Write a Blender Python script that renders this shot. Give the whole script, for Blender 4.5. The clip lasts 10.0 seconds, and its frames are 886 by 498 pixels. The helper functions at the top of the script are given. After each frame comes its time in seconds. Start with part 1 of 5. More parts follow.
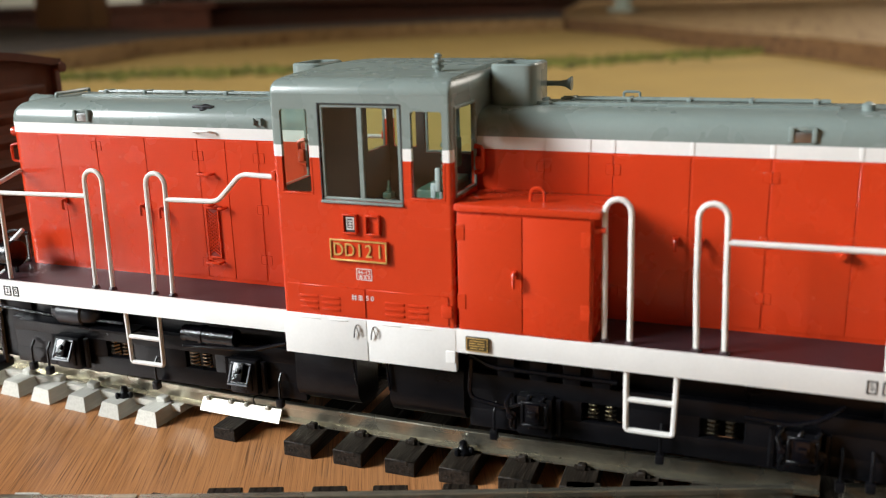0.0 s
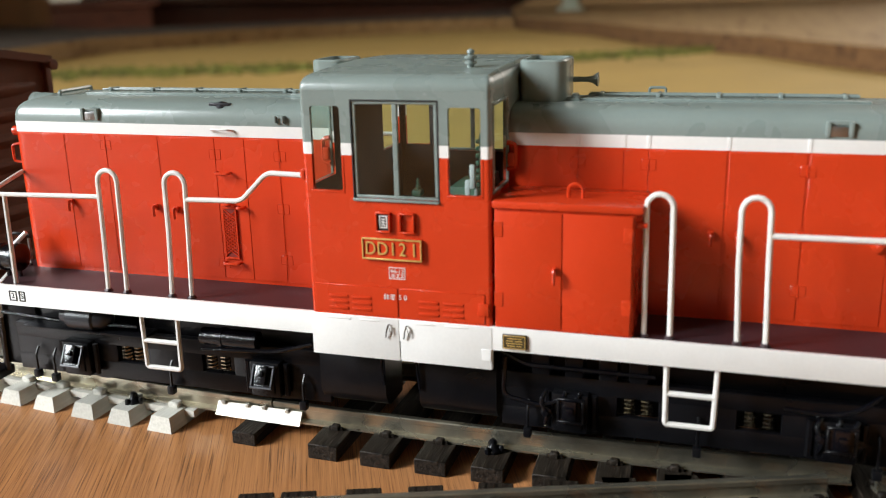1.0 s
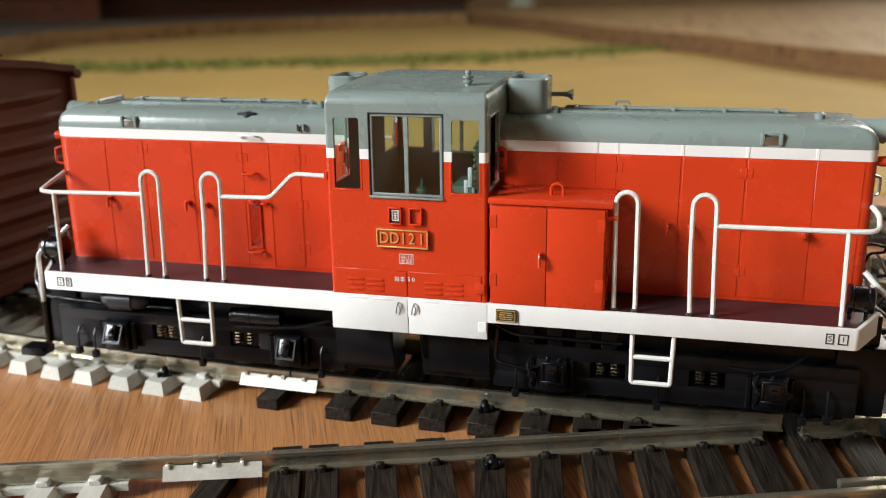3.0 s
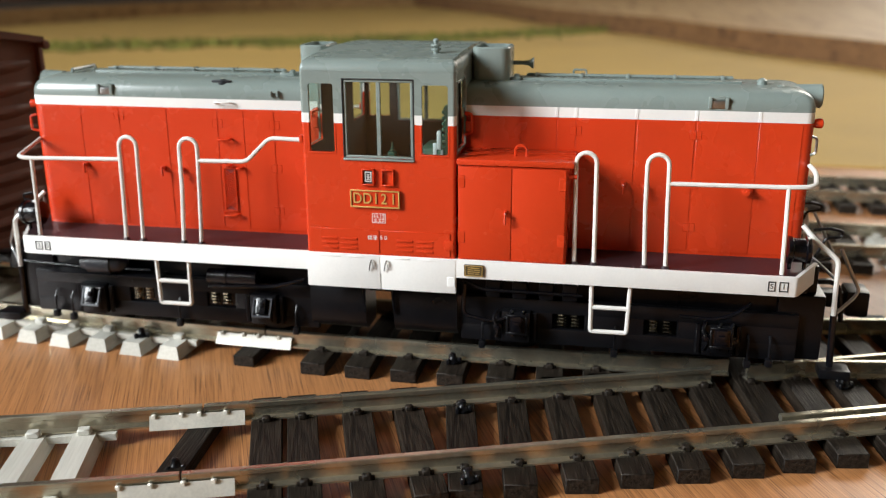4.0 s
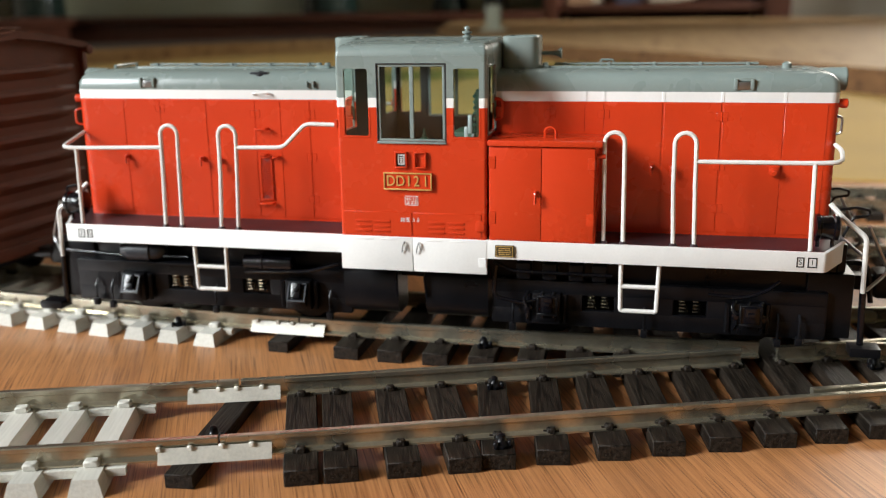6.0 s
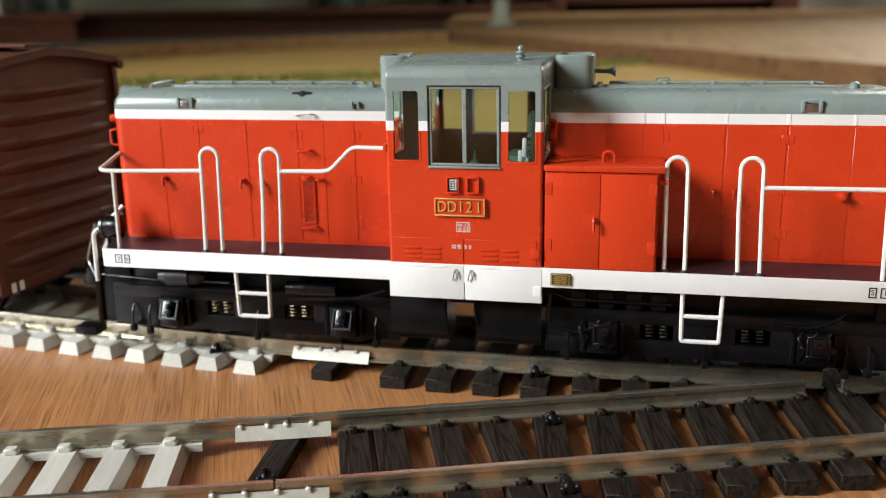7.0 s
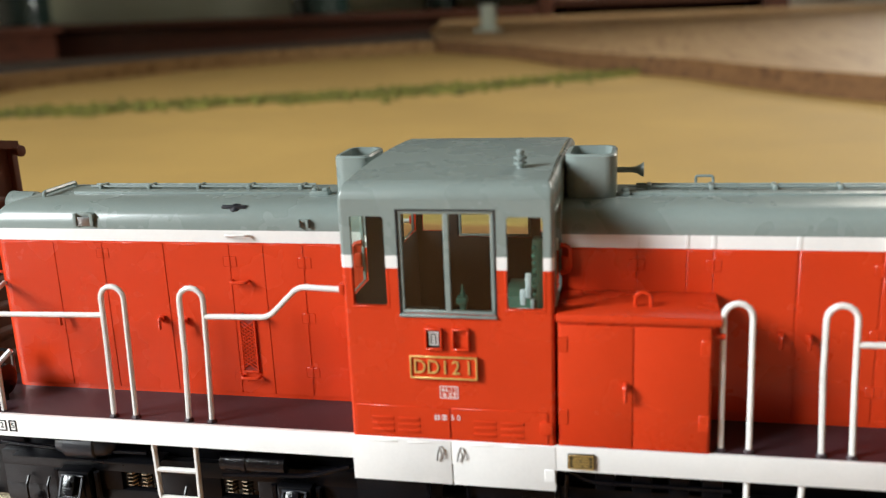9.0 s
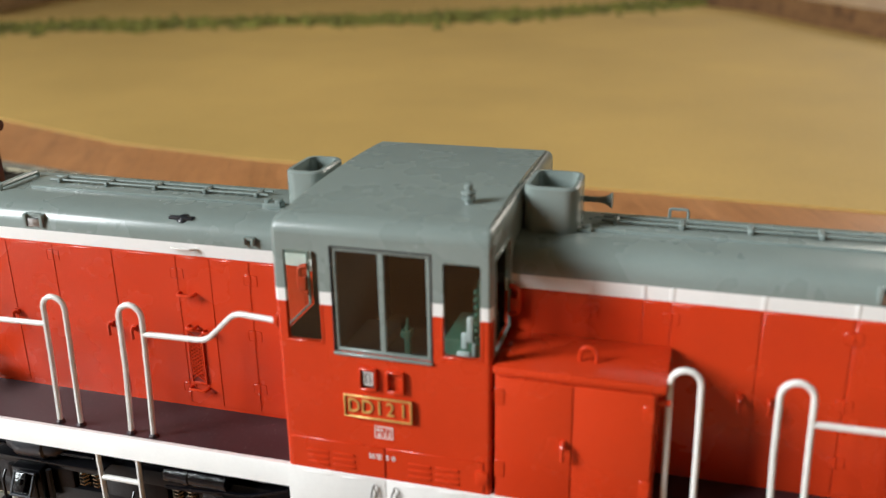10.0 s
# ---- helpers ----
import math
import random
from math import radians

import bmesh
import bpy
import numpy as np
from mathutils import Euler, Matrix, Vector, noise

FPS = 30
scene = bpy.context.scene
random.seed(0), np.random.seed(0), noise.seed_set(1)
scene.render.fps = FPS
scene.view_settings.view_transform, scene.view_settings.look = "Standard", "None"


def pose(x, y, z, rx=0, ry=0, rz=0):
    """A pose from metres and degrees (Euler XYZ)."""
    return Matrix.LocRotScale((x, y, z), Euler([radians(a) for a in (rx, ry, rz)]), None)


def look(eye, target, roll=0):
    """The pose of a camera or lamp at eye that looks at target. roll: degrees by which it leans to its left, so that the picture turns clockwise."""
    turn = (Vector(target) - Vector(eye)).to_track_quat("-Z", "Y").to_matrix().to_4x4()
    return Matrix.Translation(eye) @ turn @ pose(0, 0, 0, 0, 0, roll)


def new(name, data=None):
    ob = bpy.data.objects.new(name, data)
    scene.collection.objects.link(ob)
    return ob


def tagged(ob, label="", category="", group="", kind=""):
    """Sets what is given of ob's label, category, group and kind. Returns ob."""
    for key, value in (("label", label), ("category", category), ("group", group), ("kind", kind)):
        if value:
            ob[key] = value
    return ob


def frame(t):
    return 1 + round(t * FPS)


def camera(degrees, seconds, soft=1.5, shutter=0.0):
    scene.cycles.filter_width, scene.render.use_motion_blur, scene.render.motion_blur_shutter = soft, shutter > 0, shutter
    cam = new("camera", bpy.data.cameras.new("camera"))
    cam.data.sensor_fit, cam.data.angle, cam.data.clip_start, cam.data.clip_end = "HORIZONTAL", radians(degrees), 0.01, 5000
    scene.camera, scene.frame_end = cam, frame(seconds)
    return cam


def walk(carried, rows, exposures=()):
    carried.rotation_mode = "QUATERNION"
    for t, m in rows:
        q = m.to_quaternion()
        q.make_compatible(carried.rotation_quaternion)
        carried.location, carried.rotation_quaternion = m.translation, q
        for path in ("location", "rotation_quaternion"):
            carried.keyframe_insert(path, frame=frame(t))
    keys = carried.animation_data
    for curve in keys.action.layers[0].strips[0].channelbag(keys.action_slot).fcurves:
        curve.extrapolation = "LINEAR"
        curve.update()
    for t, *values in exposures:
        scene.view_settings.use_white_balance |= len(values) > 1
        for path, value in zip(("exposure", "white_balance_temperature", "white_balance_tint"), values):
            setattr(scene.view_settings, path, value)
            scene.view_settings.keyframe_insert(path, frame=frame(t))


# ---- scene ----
cam = camera(51.29, 10.0, soft=1.1)
ROWS = [
    (0, (0.04657, -0.09516, 0.05993), (0.03968, -0.07719, 0.05449), -1.6),
    (0.5, (0.04093, -0.09666, 0.0607), (0.03457, -0.07853, 0.05513), -1.8),
    (1, (0.03649, -0.09765, 0.05977), (0.0307, -0.07931, 0.05428), -1.4),
    (1.5, (0.03466, -0.10058, 0.06185), (0.0292, -0.08216, 0.05631), -1.3),
    (2, (0.03446, -0.10637, 0.06245), (0.02922, -0.08785, 0.05703), -1.5),
    (3.5, (0.03579, -0.12328, 0.06587), (0.03155, -0.10464, 0.05999), -0.4),
    (4, (0.03402, -0.12716, 0.06375), (0.03041, -0.10843, 0.05774), -0.3),
    (4.5, (0.0327, -0.12977, 0.05883), (0.02915, -0.11075, 0.05373), 0.3),
    (5, (0.03333, -0.13108, 0.05565), (0.0298, -0.11193, 0.05108), -0.3),
    (5.5, (0.03433, -0.13279, 0.05519), (0.03027, -0.1138, 0.05038), -0.6),
    (7, (0.02585, -0.12803, 0.05925), (0.02158, -0.10921, 0.05403), -1.1),
    (7.5, (0.01805, -0.12015, 0.06358), (0.01387, -0.10123, 0.05866), -2.0),
    (8, (0.01693, -0.10916, 0.0653), (0.01291, -0.0902, 0.06038), -1.9),
    (8.5, (0.01774, -0.09812, 0.06696), (0.01374, -0.07917, 0.06197), -2.6),
    (9, (0.01967, -0.09082, 0.06838), (0.01556, -0.07195, 0.06318), -2.4),
    (9.5, (0.02234, -0.08497, 0.07219), (0.01808, -0.06626, 0.06656), -2.0),
    (10, (0.0299, -0.07862, 0.0786), (0.02458, -0.06063, 0.07166), -0.9),
]
walk(cam, [(t, look(eye, aim, roll)) for t, eye, aim, roll in ROWS], [(0, -0.12), (9, -0.12), (10, -0.28)])
# a phone-like lens: small but real aperture, focused on the cab side
cam.data.dof.use_dof = True
cam.data.dof.focus_distance = 0.124
cam.data.dof.aperture_fstop = 28.0

# ---------------------------------------------------------------- light
world = bpy.data.worlds.new("world")
scene.world = world
world.use_nodes = True
wn = world.node_tree.nodes
sky = wn.new("ShaderNodeTexSky")
sky.sky_type = "NISHITA"
sky.sun_disc = False
sky.sun_elevation = radians(35)
sky.sun_rotation = radians(-100)
world.node_tree.links.new(sky.outputs[0], wn["Background"].inputs[0])
wn["Background"].inputs[1].default_value = 0.07


def area_lamp(name, eye, aim, w, h, watts, col, spread=180):
    d = bpy.data.lights.new(name, "AREA")
    d.shape, d.size, d.size_y, d.energy, d.color = "RECTANGLE", w, h, watts, col
    d.spread = radians(spread)  # narrows the beam round its aim
    ob = new(name, d)
    ob.matrix_world = look(eye, aim)
    return ob


# daylight standing in the openings of the two windows, one lamp each
area_lamp("daylight_front", (-1.45, -1.09, 0.98), (0.12, -0.06, 0.05), 0.72, 0.95, 21.5, (0.92, 0.97, 1.0), 70)
area_lamp("daylight_side", (1.09, 1.85, 0.92), (0.34, 0.46, 0.0), 1.1, 1.1, 3.3, (1.0, 0.94, 0.84), 46)
# extra fill lamp without a source of its own, added to brighten the sage wall
area_lamp("wall_fill", (1.09, 2.12, 0.92), (-1.10, 2.83, 0.10), 0.5, 1.1, 9.0, (1.0, 0.97, 0.92), 60)

# ---------------------------------------------------------------- materials
S = 0.01  # all plans below are in centimetres


def nodes_of(name):
    m = bpy.data.materials.new(name)
    m.use_nodes = True
    return m, m.node_tree.nodes, m.node_tree.links, m.node_tree.nodes["Principled BSDF"]


def coords(n, l, scale, turn=0.0):
    tc, mp = n.new("ShaderNodeTexCoord"), n.new("ShaderNodeMapping")
    mp.inputs["Scale"].default_value = scale
    src = tc.outputs["Object"]
    if turn:
        rt = n.new("ShaderNodeMapping")
        rt.inputs["Rotation"].default_value = (0, 0, turn)
        l.new(src, rt.inputs[0])
        src = rt.outputs[0]
    l.new(src, mp.inputs[0])
    return mp.outputs[0]


def noise_tex(n, l, vec, scale, detail=4.0, rough=0.6):
    t = n.new("ShaderNodeTexNoise")
    t.inputs["Scale"].default_value, t.inputs["Detail"].default_value, t.inputs["Roughness"].default_value = scale, detail, rough
    l.new(vec, t.inputs["Vector"])
    return t.outputs[0]


def ramp(n, l, fac, stops):
    r = n.new("ShaderNodeValToRGB")
    e = r.color_ramp.elements
    while len(e) < len(stops):
        e.new(0.5)
    for el, (p, c) in zip(e, stops):
        el.position, el.color = p, (*c, 1)
    l.new(fac, r.inputs[0])
    return r.outputs[0]


def mixed(n, l, fac, a, b, how="MIX"):
    m = n.new("ShaderNodeMix")
    m.data_type, m.blend_type = "RGBA", how
    for sock, v in ((m.inputs[0], fac), (m.inputs[6], a), (m.inputs[7], b)):
        if isinstance(v, (int, float)):
            sock.default_value = v
        elif isinstance(v, tuple):
            sock.default_value = (*v, 1)
        else:
            l.new(v, sock)
    return m.outputs[2]


def bumped(n, l, bsdf, height, strength, dist):
    b = n.new("ShaderNodeBump")
    b.inputs["Strength"].default_value, b.inputs["Distance"].default_value = strength, dist
    l.new(height, b.inputs["Height"])
    l.new(b.outputs[0], bsdf.inputs["Normal"])


def shade(c, f):
    return tuple(min(1, v * f) for v in c)


def paint(name, col, rough=0.4, metal=0.0, vary=0.16, fine=2600, coarse=120, bump=0.10, dist=0.00005, specks=0.0, coat=0.0):
    """Paint or plastic: soft large mottling, fine grain, and a faint uneven surface."""
    m, n, l, b = nodes_of(name)
    v = coords(n, l, (1, 1, 1))
    big, small = noise_tex(n, l, v, coarse, 3), noise_tex(n, l, v, fine, 5)
    c = mixed(n, l, ramp(n, l, big, [(0.3, (0, 0, 0)), (0.7, (1, 1, 1))]), shade(col, 1 - vary), shade(col, 1 + vary * 0.6))
    c = mixed(n, l, ramp(n, l, small, [(0.35, (0, 0, 0)), (0.65, (1, 1, 1))]), c, mixed(n, l, 1.0, c, shade((1, 1, 1), 1 - vary * 0.6), "MULTIPLY"))
    if specks:
        dust = noise_tex(n, l, v, 5200, 2, 0.4)
        c = mixed(n, l, ramp(n, l, dust, [(0.70, (0, 0, 0)), (0.76, (specks,) * 3)]), c, (0.62, 0.6, 0.56))
    l.new(c, b.inputs["Base Color"])
    r = n.new("ShaderNodeMapRange")
    r.inputs[3].default_value, r.inputs[4].default_value = max(0.03, rough - 0.09), rough + 0.1
    l.new(big, r.inputs[0])
    l.new(r.outputs[0], b.inputs["Roughness"])
    b.inputs["Metallic"].default_value = metal
    b.inputs["Coat Weight"].default_value = coat
    b.inputs["Coat Roughness"].default_value = 0.2
    if bump:
        bumped(n, l, b, small, bump, dist)
    return m


def wood(name, dark, light, pore, across=1500, along=70, rough=0.42, turn=0.0, bump=0.12):
    """Grain that runs along the local y axis, with pores and broad bands."""
    m, n, l, b = nodes_of(name)
    grain = noise_tex(n, l, coords(n, l, (across, along, across), turn), 1.0, 5, 0.65)
    pores = noise_tex(n, l, coords(n, l, (across * 2.2, along * 2.2, across), turn), 1.0, 3, 0.6)
    bands = noise_tex(n, l, coords(n, l, (across * 0.05, along * 0.12, 20), turn), 1.0, 3, 0.5)
    c = mixed(n, l, ramp(n, l, grain, [(0.30, (0, 0, 0)), (0.72, (1, 1, 1))]), dark, light)
    c = mixed(n, l, ramp(n, l, bands, [(0.35, (0.0,) * 3), (0.7, (0.4,) * 3)]), c, shade(light, 1.15))
    c = mixed(n, l, ramp(n, l, pores, [(0.52, (0, 0, 0)), (0.66, (0.85,) * 3)]), c, pore)
    l.new(c, b.inputs["Base Color"])
    r = n.new("ShaderNodeMapRange")
    r.inputs[3].default_value, r.inputs[4].default_value = rough - 0.08, rough + 0.14
    l.new(bands, r.inputs[0])
    l.new(r.outputs[0], b.inputs["Roughness"])
    bumped(n, l, b, pores, bump, 0.0001)
    return m


def tie_mat(name, col, col2, rough, grain=0.35, across=2600.0):
    """Moulded ties with wood grain along their length; each one a little different."""
    m, n, l, b = nodes_of(name)
    g = noise_tex(n, l, coords(n, l, (across, 160.0, across)), 1.0, 4, 0.6)
    info = n.new("ShaderNodeObjectInfo")
    c = mixed(n, l, ramp(n, l, g, [(0.35, (0, 0, 0)), (0.7, (1, 1, 1))]), col, col2)
    rnd = n.new("ShaderNodeMapRange")
    rnd.inputs[3].default_value, rnd.inputs[4].default_value = 0.82, 1.12
    l.new(info.outputs["Random"], rnd.inputs[0])
    h = n.new("ShaderNodeHueSaturation")
    l.new(rnd.outputs[0], h.inputs["Value"])
    l.new(c, h.inputs["Color"])
    v = coords(n, l, (1, 1, 1))
    dust = noise_tex(n, l, v, 4200, 2, 0.5)
    c = mixed(n, l, ramp(n, l, dust, [(0.68, (0, 0, 0)), (0.80, (0.3,) * 3)]), h.outputs[0], (0.45, 0.42, 0.38))
    l.new(c, b.inputs["Base Color"])
    b.inputs["Roughness"].default_value = rough
    b.inputs["Specular IOR Level"].default_value = 0.14
    bumped(n, l, b, g, grain, 0.00025)
    return m


def glass(name, tint=(0.92, 0.97, 0.95)):
    m, n, l, b = nodes_of(name)
    t, g, mx = n.new("ShaderNodeBsdfTransparent"), n.new("ShaderNodeBsdfGlossy"), n.new("ShaderNodeMixShader")
    t.inputs[0].default_value = (*tint, 1)
    g.inputs["Roughness"].default_value = 0.02
    mx.inputs[0].default_value = 0.05
    l.new(t.outputs[0], mx.inputs[1])
    l.new(g.outputs[0], mx.inputs[2])
    l.new(mx.outputs[0], n["Material Output"].inputs[0])
    return m


RED = paint("red_paint", (0.58, 0.041, 0.009), 0.26, vary=0.05, specks=0.06, bump=0.12, coat=0.15)
# the red paint darkened, so that shade behind the grille is in the colour
REDSHADE = paint("red_shade_behind_mesh", (0.22, 0.014, 0.006), 0.6)
GREY = paint("grey_paint", (0.212, 0.256, 0.238), 0.27, vary=0.06, specks=0.12)
WHITE = paint("white_paint", (0.80, 0.79, 0.76), 0.45, vary=0.05, bump=0.15)
RAILWHITE = paint("white_handrail_paint", (0.76, 0.74, 0.70), 0.33, vary=0.12, fine=1500, bump=0.3)
DECK = paint("plum_deck_paint", (0.038, 0.019, 0.023), 0.42, vary=0.25, specks=0.45)
BLACK = paint("black_paint", (0.0055, 0.0055, 0.0068), 0.30, vary=0.4, bump=0.3, dist=0.0001)
BLACK.node_tree.nodes["Principled BSDF"].inputs["Specular IOR Level"].default_value = 0.26
GLOSS = paint("gloss_black_paint", (0.004, 0.004, 0.006), 0.14, vary=0.4, bump=0.5, dist=0.00012)
# black gear with its lit grey put into the colour; also the dark roof cap
LITBLACK_GREY = paint("lit_black_and_dark_grey", (0.022, 0.025, 0.032), 0.34, vary=0.35)
STEEL = paint("bare_steel", (0.42, 0.42, 0.42), 0.32, metal=1.0, vary=0.2)
SPRING = paint("spring_steel", (0.30, 0.26, 0.19), 0.24, metal=1.0, vary=0.3)
BRASS = paint("brass", (0.70, 0.46, 0.14), 0.36, metal=0.35, vary=0.15)
DARKPLATE = paint("dark_plate", (0.06, 0.045, 0.02), 0.4)
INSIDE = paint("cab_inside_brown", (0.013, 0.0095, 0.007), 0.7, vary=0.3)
GREEN = paint("green_console", (0.045, 0.125, 0.085), 0.45, vary=0.35, fine=900)
PALE = paint("pale_grey_dial", (0.5, 0.55, 0.55), 0.5)
CARBROWN = paint("boxcar_brown", (0.094, 0.027, 0.012), 0.6, vary=0.2, specks=0.04)
CARBROWN.node_tree.nodes["Principled BSDF"].inputs["Specular IOR Level"].default_value = 0.22
NICKEL = paint("nickel_rail", (0.54, 0.50, 0.39), 0.27, metal=0.88, vary=0.25, coarse=60, fine=900)
JOINER = paint("joiner_metal", (0.66, 0.63, 0.55), 0.42, metal=0.35, vary=0.2)
TIEDARK = tie_mat("dark_tie_plastic", (0.006, 0.0045, 0.0034), (0.034, 0.025, 0.018), 0.5, 0.8, 2300.0)
TIEWHITE = tie_mat("white_tie_plastic", (0.54, 0.525, 0.465), (0.65, 0.635, 0.57), 0.5, 0.1)
BOARD = wood("teak_board", (0.25, 0.096, 0.032), (0.54, 0.245, 0.092), (0.10, 0.036, 0.013), 2400, 32, 0.36, radians(-25))
OCHRE = paint("ochre_mat", (0.475, 0.30, 0.078), 0.75, vary=0.16, fine=900, coarse=7, bump=0.3, dist=0.0004)
PINE = wood("pine_board", (0.31, 0.18, 0.072), (0.46, 0.295, 0.13), (0.22, 0.11, 0.04), 90, 5, 0.5)
EDGE = wood("brown_edging", (0.11, 0.052, 0.02), (0.18, 0.09, 0.036), (0.05, 0.02, 0.01), 120, 6, 0.5)
MAHOGANY = wood("mahogany", (0.055, 0.018, 0.010), (0.10, 0.034, 0.018), (0.03, 0.01, 0.006), 90, 5, 0.4)
PLASTER = paint("wall_plaster", (0.72, 0.68, 0.55), 0.8, vary=0.06, fine=160, coarse=2.5, dist=0.0008)
GREENWALL = paint("sage_wall_panel", (0.48, 0.52, 0.41), 0.8, vary=0.08, fine=160, coarse=2.5, dist=0.0008)
CEIL = paint("ceiling_white", (0.75, 0.74, 0.70), 0.85, vary=0.04, fine=160, coarse=2.0)
FLOORM = wood("floor_wood", (0.16, 0.09, 0.05), (0.24, 0.14, 0.08), (0.09, 0.05, 0.03), 40, 2, 0.5)
MOSS = paint("moss_flock", (0.20, 0.19, 0.030), 0.9, vary=0.5, fine=700, coarse=60, bump=0.6, dist=0.002)
GLASS = glass("cab_glass")
BOTTLE = paint("dark_bottle", (0.012, 0.022, 0.018), 0.12, vary=0.3)
CARD = paint("cardboard", (0.40, 0.20, 0.09), 0.75, vary=0.12, fine=400, coarse=12)
CREAM = paint("cream_plastic", (0.62, 0.58, 0.46), 0.45)
BLUEBOOK = paint("blue_cloth", (0.045, 0.07, 0.12), 0.7)
TEALBOOK = paint("teal_cloth", (0.025, 0.07, 0.06), 0.7)
TANBOOK = paint("tan_cloth", (0.42, 0.26, 0.15), 0.7)
INK = paint("black_ink", (0.02, 0.02, 0.02), 0.5, bump=0)
LETTERWHITE = paint("white_lettering", (0.78, 0.76, 0.72), 0.5, bump=0)
DARKTRACK = paint("grey_ballast", (0.085, 0.06, 0.042), 0.9, vary=0.4, fine=500, coarse=40, bump=0.5, dist=0.001)

# ---------------------------------------------------------------- builders
ORIGIN = {}


def thing(name, at, label, category, group="", kind=""):
    ob = new(name)
    ob.location = [v * S for v in at]
    ob.empty_display_size = 0.005
    ORIGIN[ob.name] = Vector(at)
    return tagged(ob, label, category, group, kind)


def to_mesh(name, bm, mats, origin=Vector((0, 0, 0))):
    bmesh.ops.recalc_face_normals(bm, faces=bm.faces)
    for f in bm.faces:
        f.smooth = True
    for e in bm.edges:
        if len(e.link_faces) == 2 and e.calc_face_angle(0) > 0.62:
            e.smooth = False
    for v in bm.verts:
        v.co = (v.co - origin) * S
    me = bpy.data.meshes.new(name)
    bm.to_mesh(me)
    bm.free()
    for m in mats if isinstance(mats, (list, tuple)) else [mats]:
        me.materials.append(m)
    return me


def part(name, bm, mats, parent, label="", flat=False):
    """Links a bmesh (world plan in cm) as one mesh under a thing or a part."""
    org = ORIGIN[parent.name]
    ob = new(name, to_mesh(name, bm, mats, org))
    if flat:
        ob.data.polygons.foreach_set("use_smooth", [False] * len(ob.data.polygons))
    ob.parent = parent
    ORIGIN[ob.name] = org
    return tagged(ob, label)


def solid(name, bm, mats, label, category, kind="", group="", at=None):
    """A thing of a single mesh."""
    at = Vector(at) if at else Vector((0, 0, 0))
    ob = new(name, to_mesh(name, bm, mats, at))
    ob.location = at * S
    ORIGIN[ob.name] = at
    return tagged(ob, label, category, group, kind)


def piece(name, me, parent, m):
    """One of many alike pieces: an object of its own on a shared mesh."""
    ob = new(name, me)
    ob.parent = parent
    ob.matrix_basis = m
    return ob


def B():
    return bmesh.new()


def box(bm, x0, x1, y0, y1, z0, z1, bev=0.0, mi=0, seg=2, rot=None):
    t = bmesh.new()
    bmesh.ops.create_cube(t, size=1.0)
    for v in t.verts:
        v.co = Vector(((x0 + x1) / 2 + v.co.x * (x1 - x0), (y0 + y1) / 2 + v.co.y * (y1 - y0), (z0 + z1) / 2 + v.co.z * (z1 - z0)))
    if bev:
        bmesh.ops.bevel(t, geom=t.edges[:], offset=bev, segments=seg, affect="EDGES", profile=0.6)
    if rot:
        bmesh.ops.transform(t, matrix=rot, verts=t.verts)
    merge(bm, t, mi)
    return bm


def merge(bm, t, mi=None):
    vs = {v: bm.verts.new(v.co) for v in t.verts}
    for f in t.faces:
        nf = bm.faces.new([vs[v] for v in f.verts])
        nf.material_index = f.material_index if mi is None else mi
    t.free()


def tube(bm, pts, r, n=8, mi=0, caps=True, radii=None):
    """A round rod along points; radii may vary it."""
    pts = [Vector(p) for p in pts]
    rings = []
    up = Vector((0.13, 0.31, 0.94))
    for i, p in enumerate(pts):
        d = (pts[min(i + 1, len(pts) - 1)] - pts[max(i - 1, 0)]).normalized()
        a = up - d * up.dot(d)
        if a.length < 0.05:
            a = Vector((1, 0, 0)) - d * d.x
        a.normalize()
        up = a
        b = d.cross(a)
        rr = radii[i] if radii else r
        rings.append([bm.verts.new(p + (a * math.cos(k * math.tau / n) + b * math.sin(k * math.tau / n)) * rr) for k in range(n)])
    for q, s in zip(rings, rings[1:]):
        for k in range(n):
            bm.faces.new((q[k], q[(k + 1) % n], s[(k + 1) % n], s[k])).material_index = mi
    if caps:
        bm.faces.new(rings[0][::-1]).material_index = mi
        bm.faces.new(rings[-1]).material_index = mi
    return bm


def rounded(pts, r=0.1, n=4):
    """Rounds the corners of a polyline."""
    pts = [Vector(p) for p in pts]
    out = [pts[0]]
    for a, b, c in zip(pts, pts[1:], pts[2:]):
        u, w = (a - b), (c - b)
        k = min(r, u.length * 0.49, w.length * 0.49)
        p, q = b + u.normalized() * k, b + w.normalized() * k
        for i in range(n + 1):
            f = i / n
            out.append(p * (1 - f) ** 2 + b * 2 * f * (1 - f) + q * f * f)
    out.append(pts[-1])
    return out


def loft(bm, rings, mis, cap_top=True, cap_bottom=True):
    vs = [[bm.verts.new(p) for p in r] for r in rings]
    n = len(rings[0])
    for i, (q, s) in enumerate(zip(vs, vs[1:])):
        for k in range(n):
            bm.faces.new((q[k], q[(k + 1) % n], s[(k + 1) % n], s[k])).material_index = mis[i]
    if cap_bottom:
        bm.faces.new(vs[0][::-1]).material_index = mis[0]
    if cap_top:
        bm.faces.new(vs[-1]).material_index = mis[-1]
    return bm


def rrect(x0, x1, y0, y1, z, r, n=4):
    out = []
    for cx, cy, a0 in ((x1 - r, y1 - r, 0), (x0 + r, y1 - r, 90), (x0 + r, y0 + r, 180), (x1 - r, y0 + r, 270)):
        for i in range(n + 1):
            a = radians(a0 + 90 * i / n)
            out.append((cx + r * math.cos(a), cy + r * math.sin(a), z))
    return out


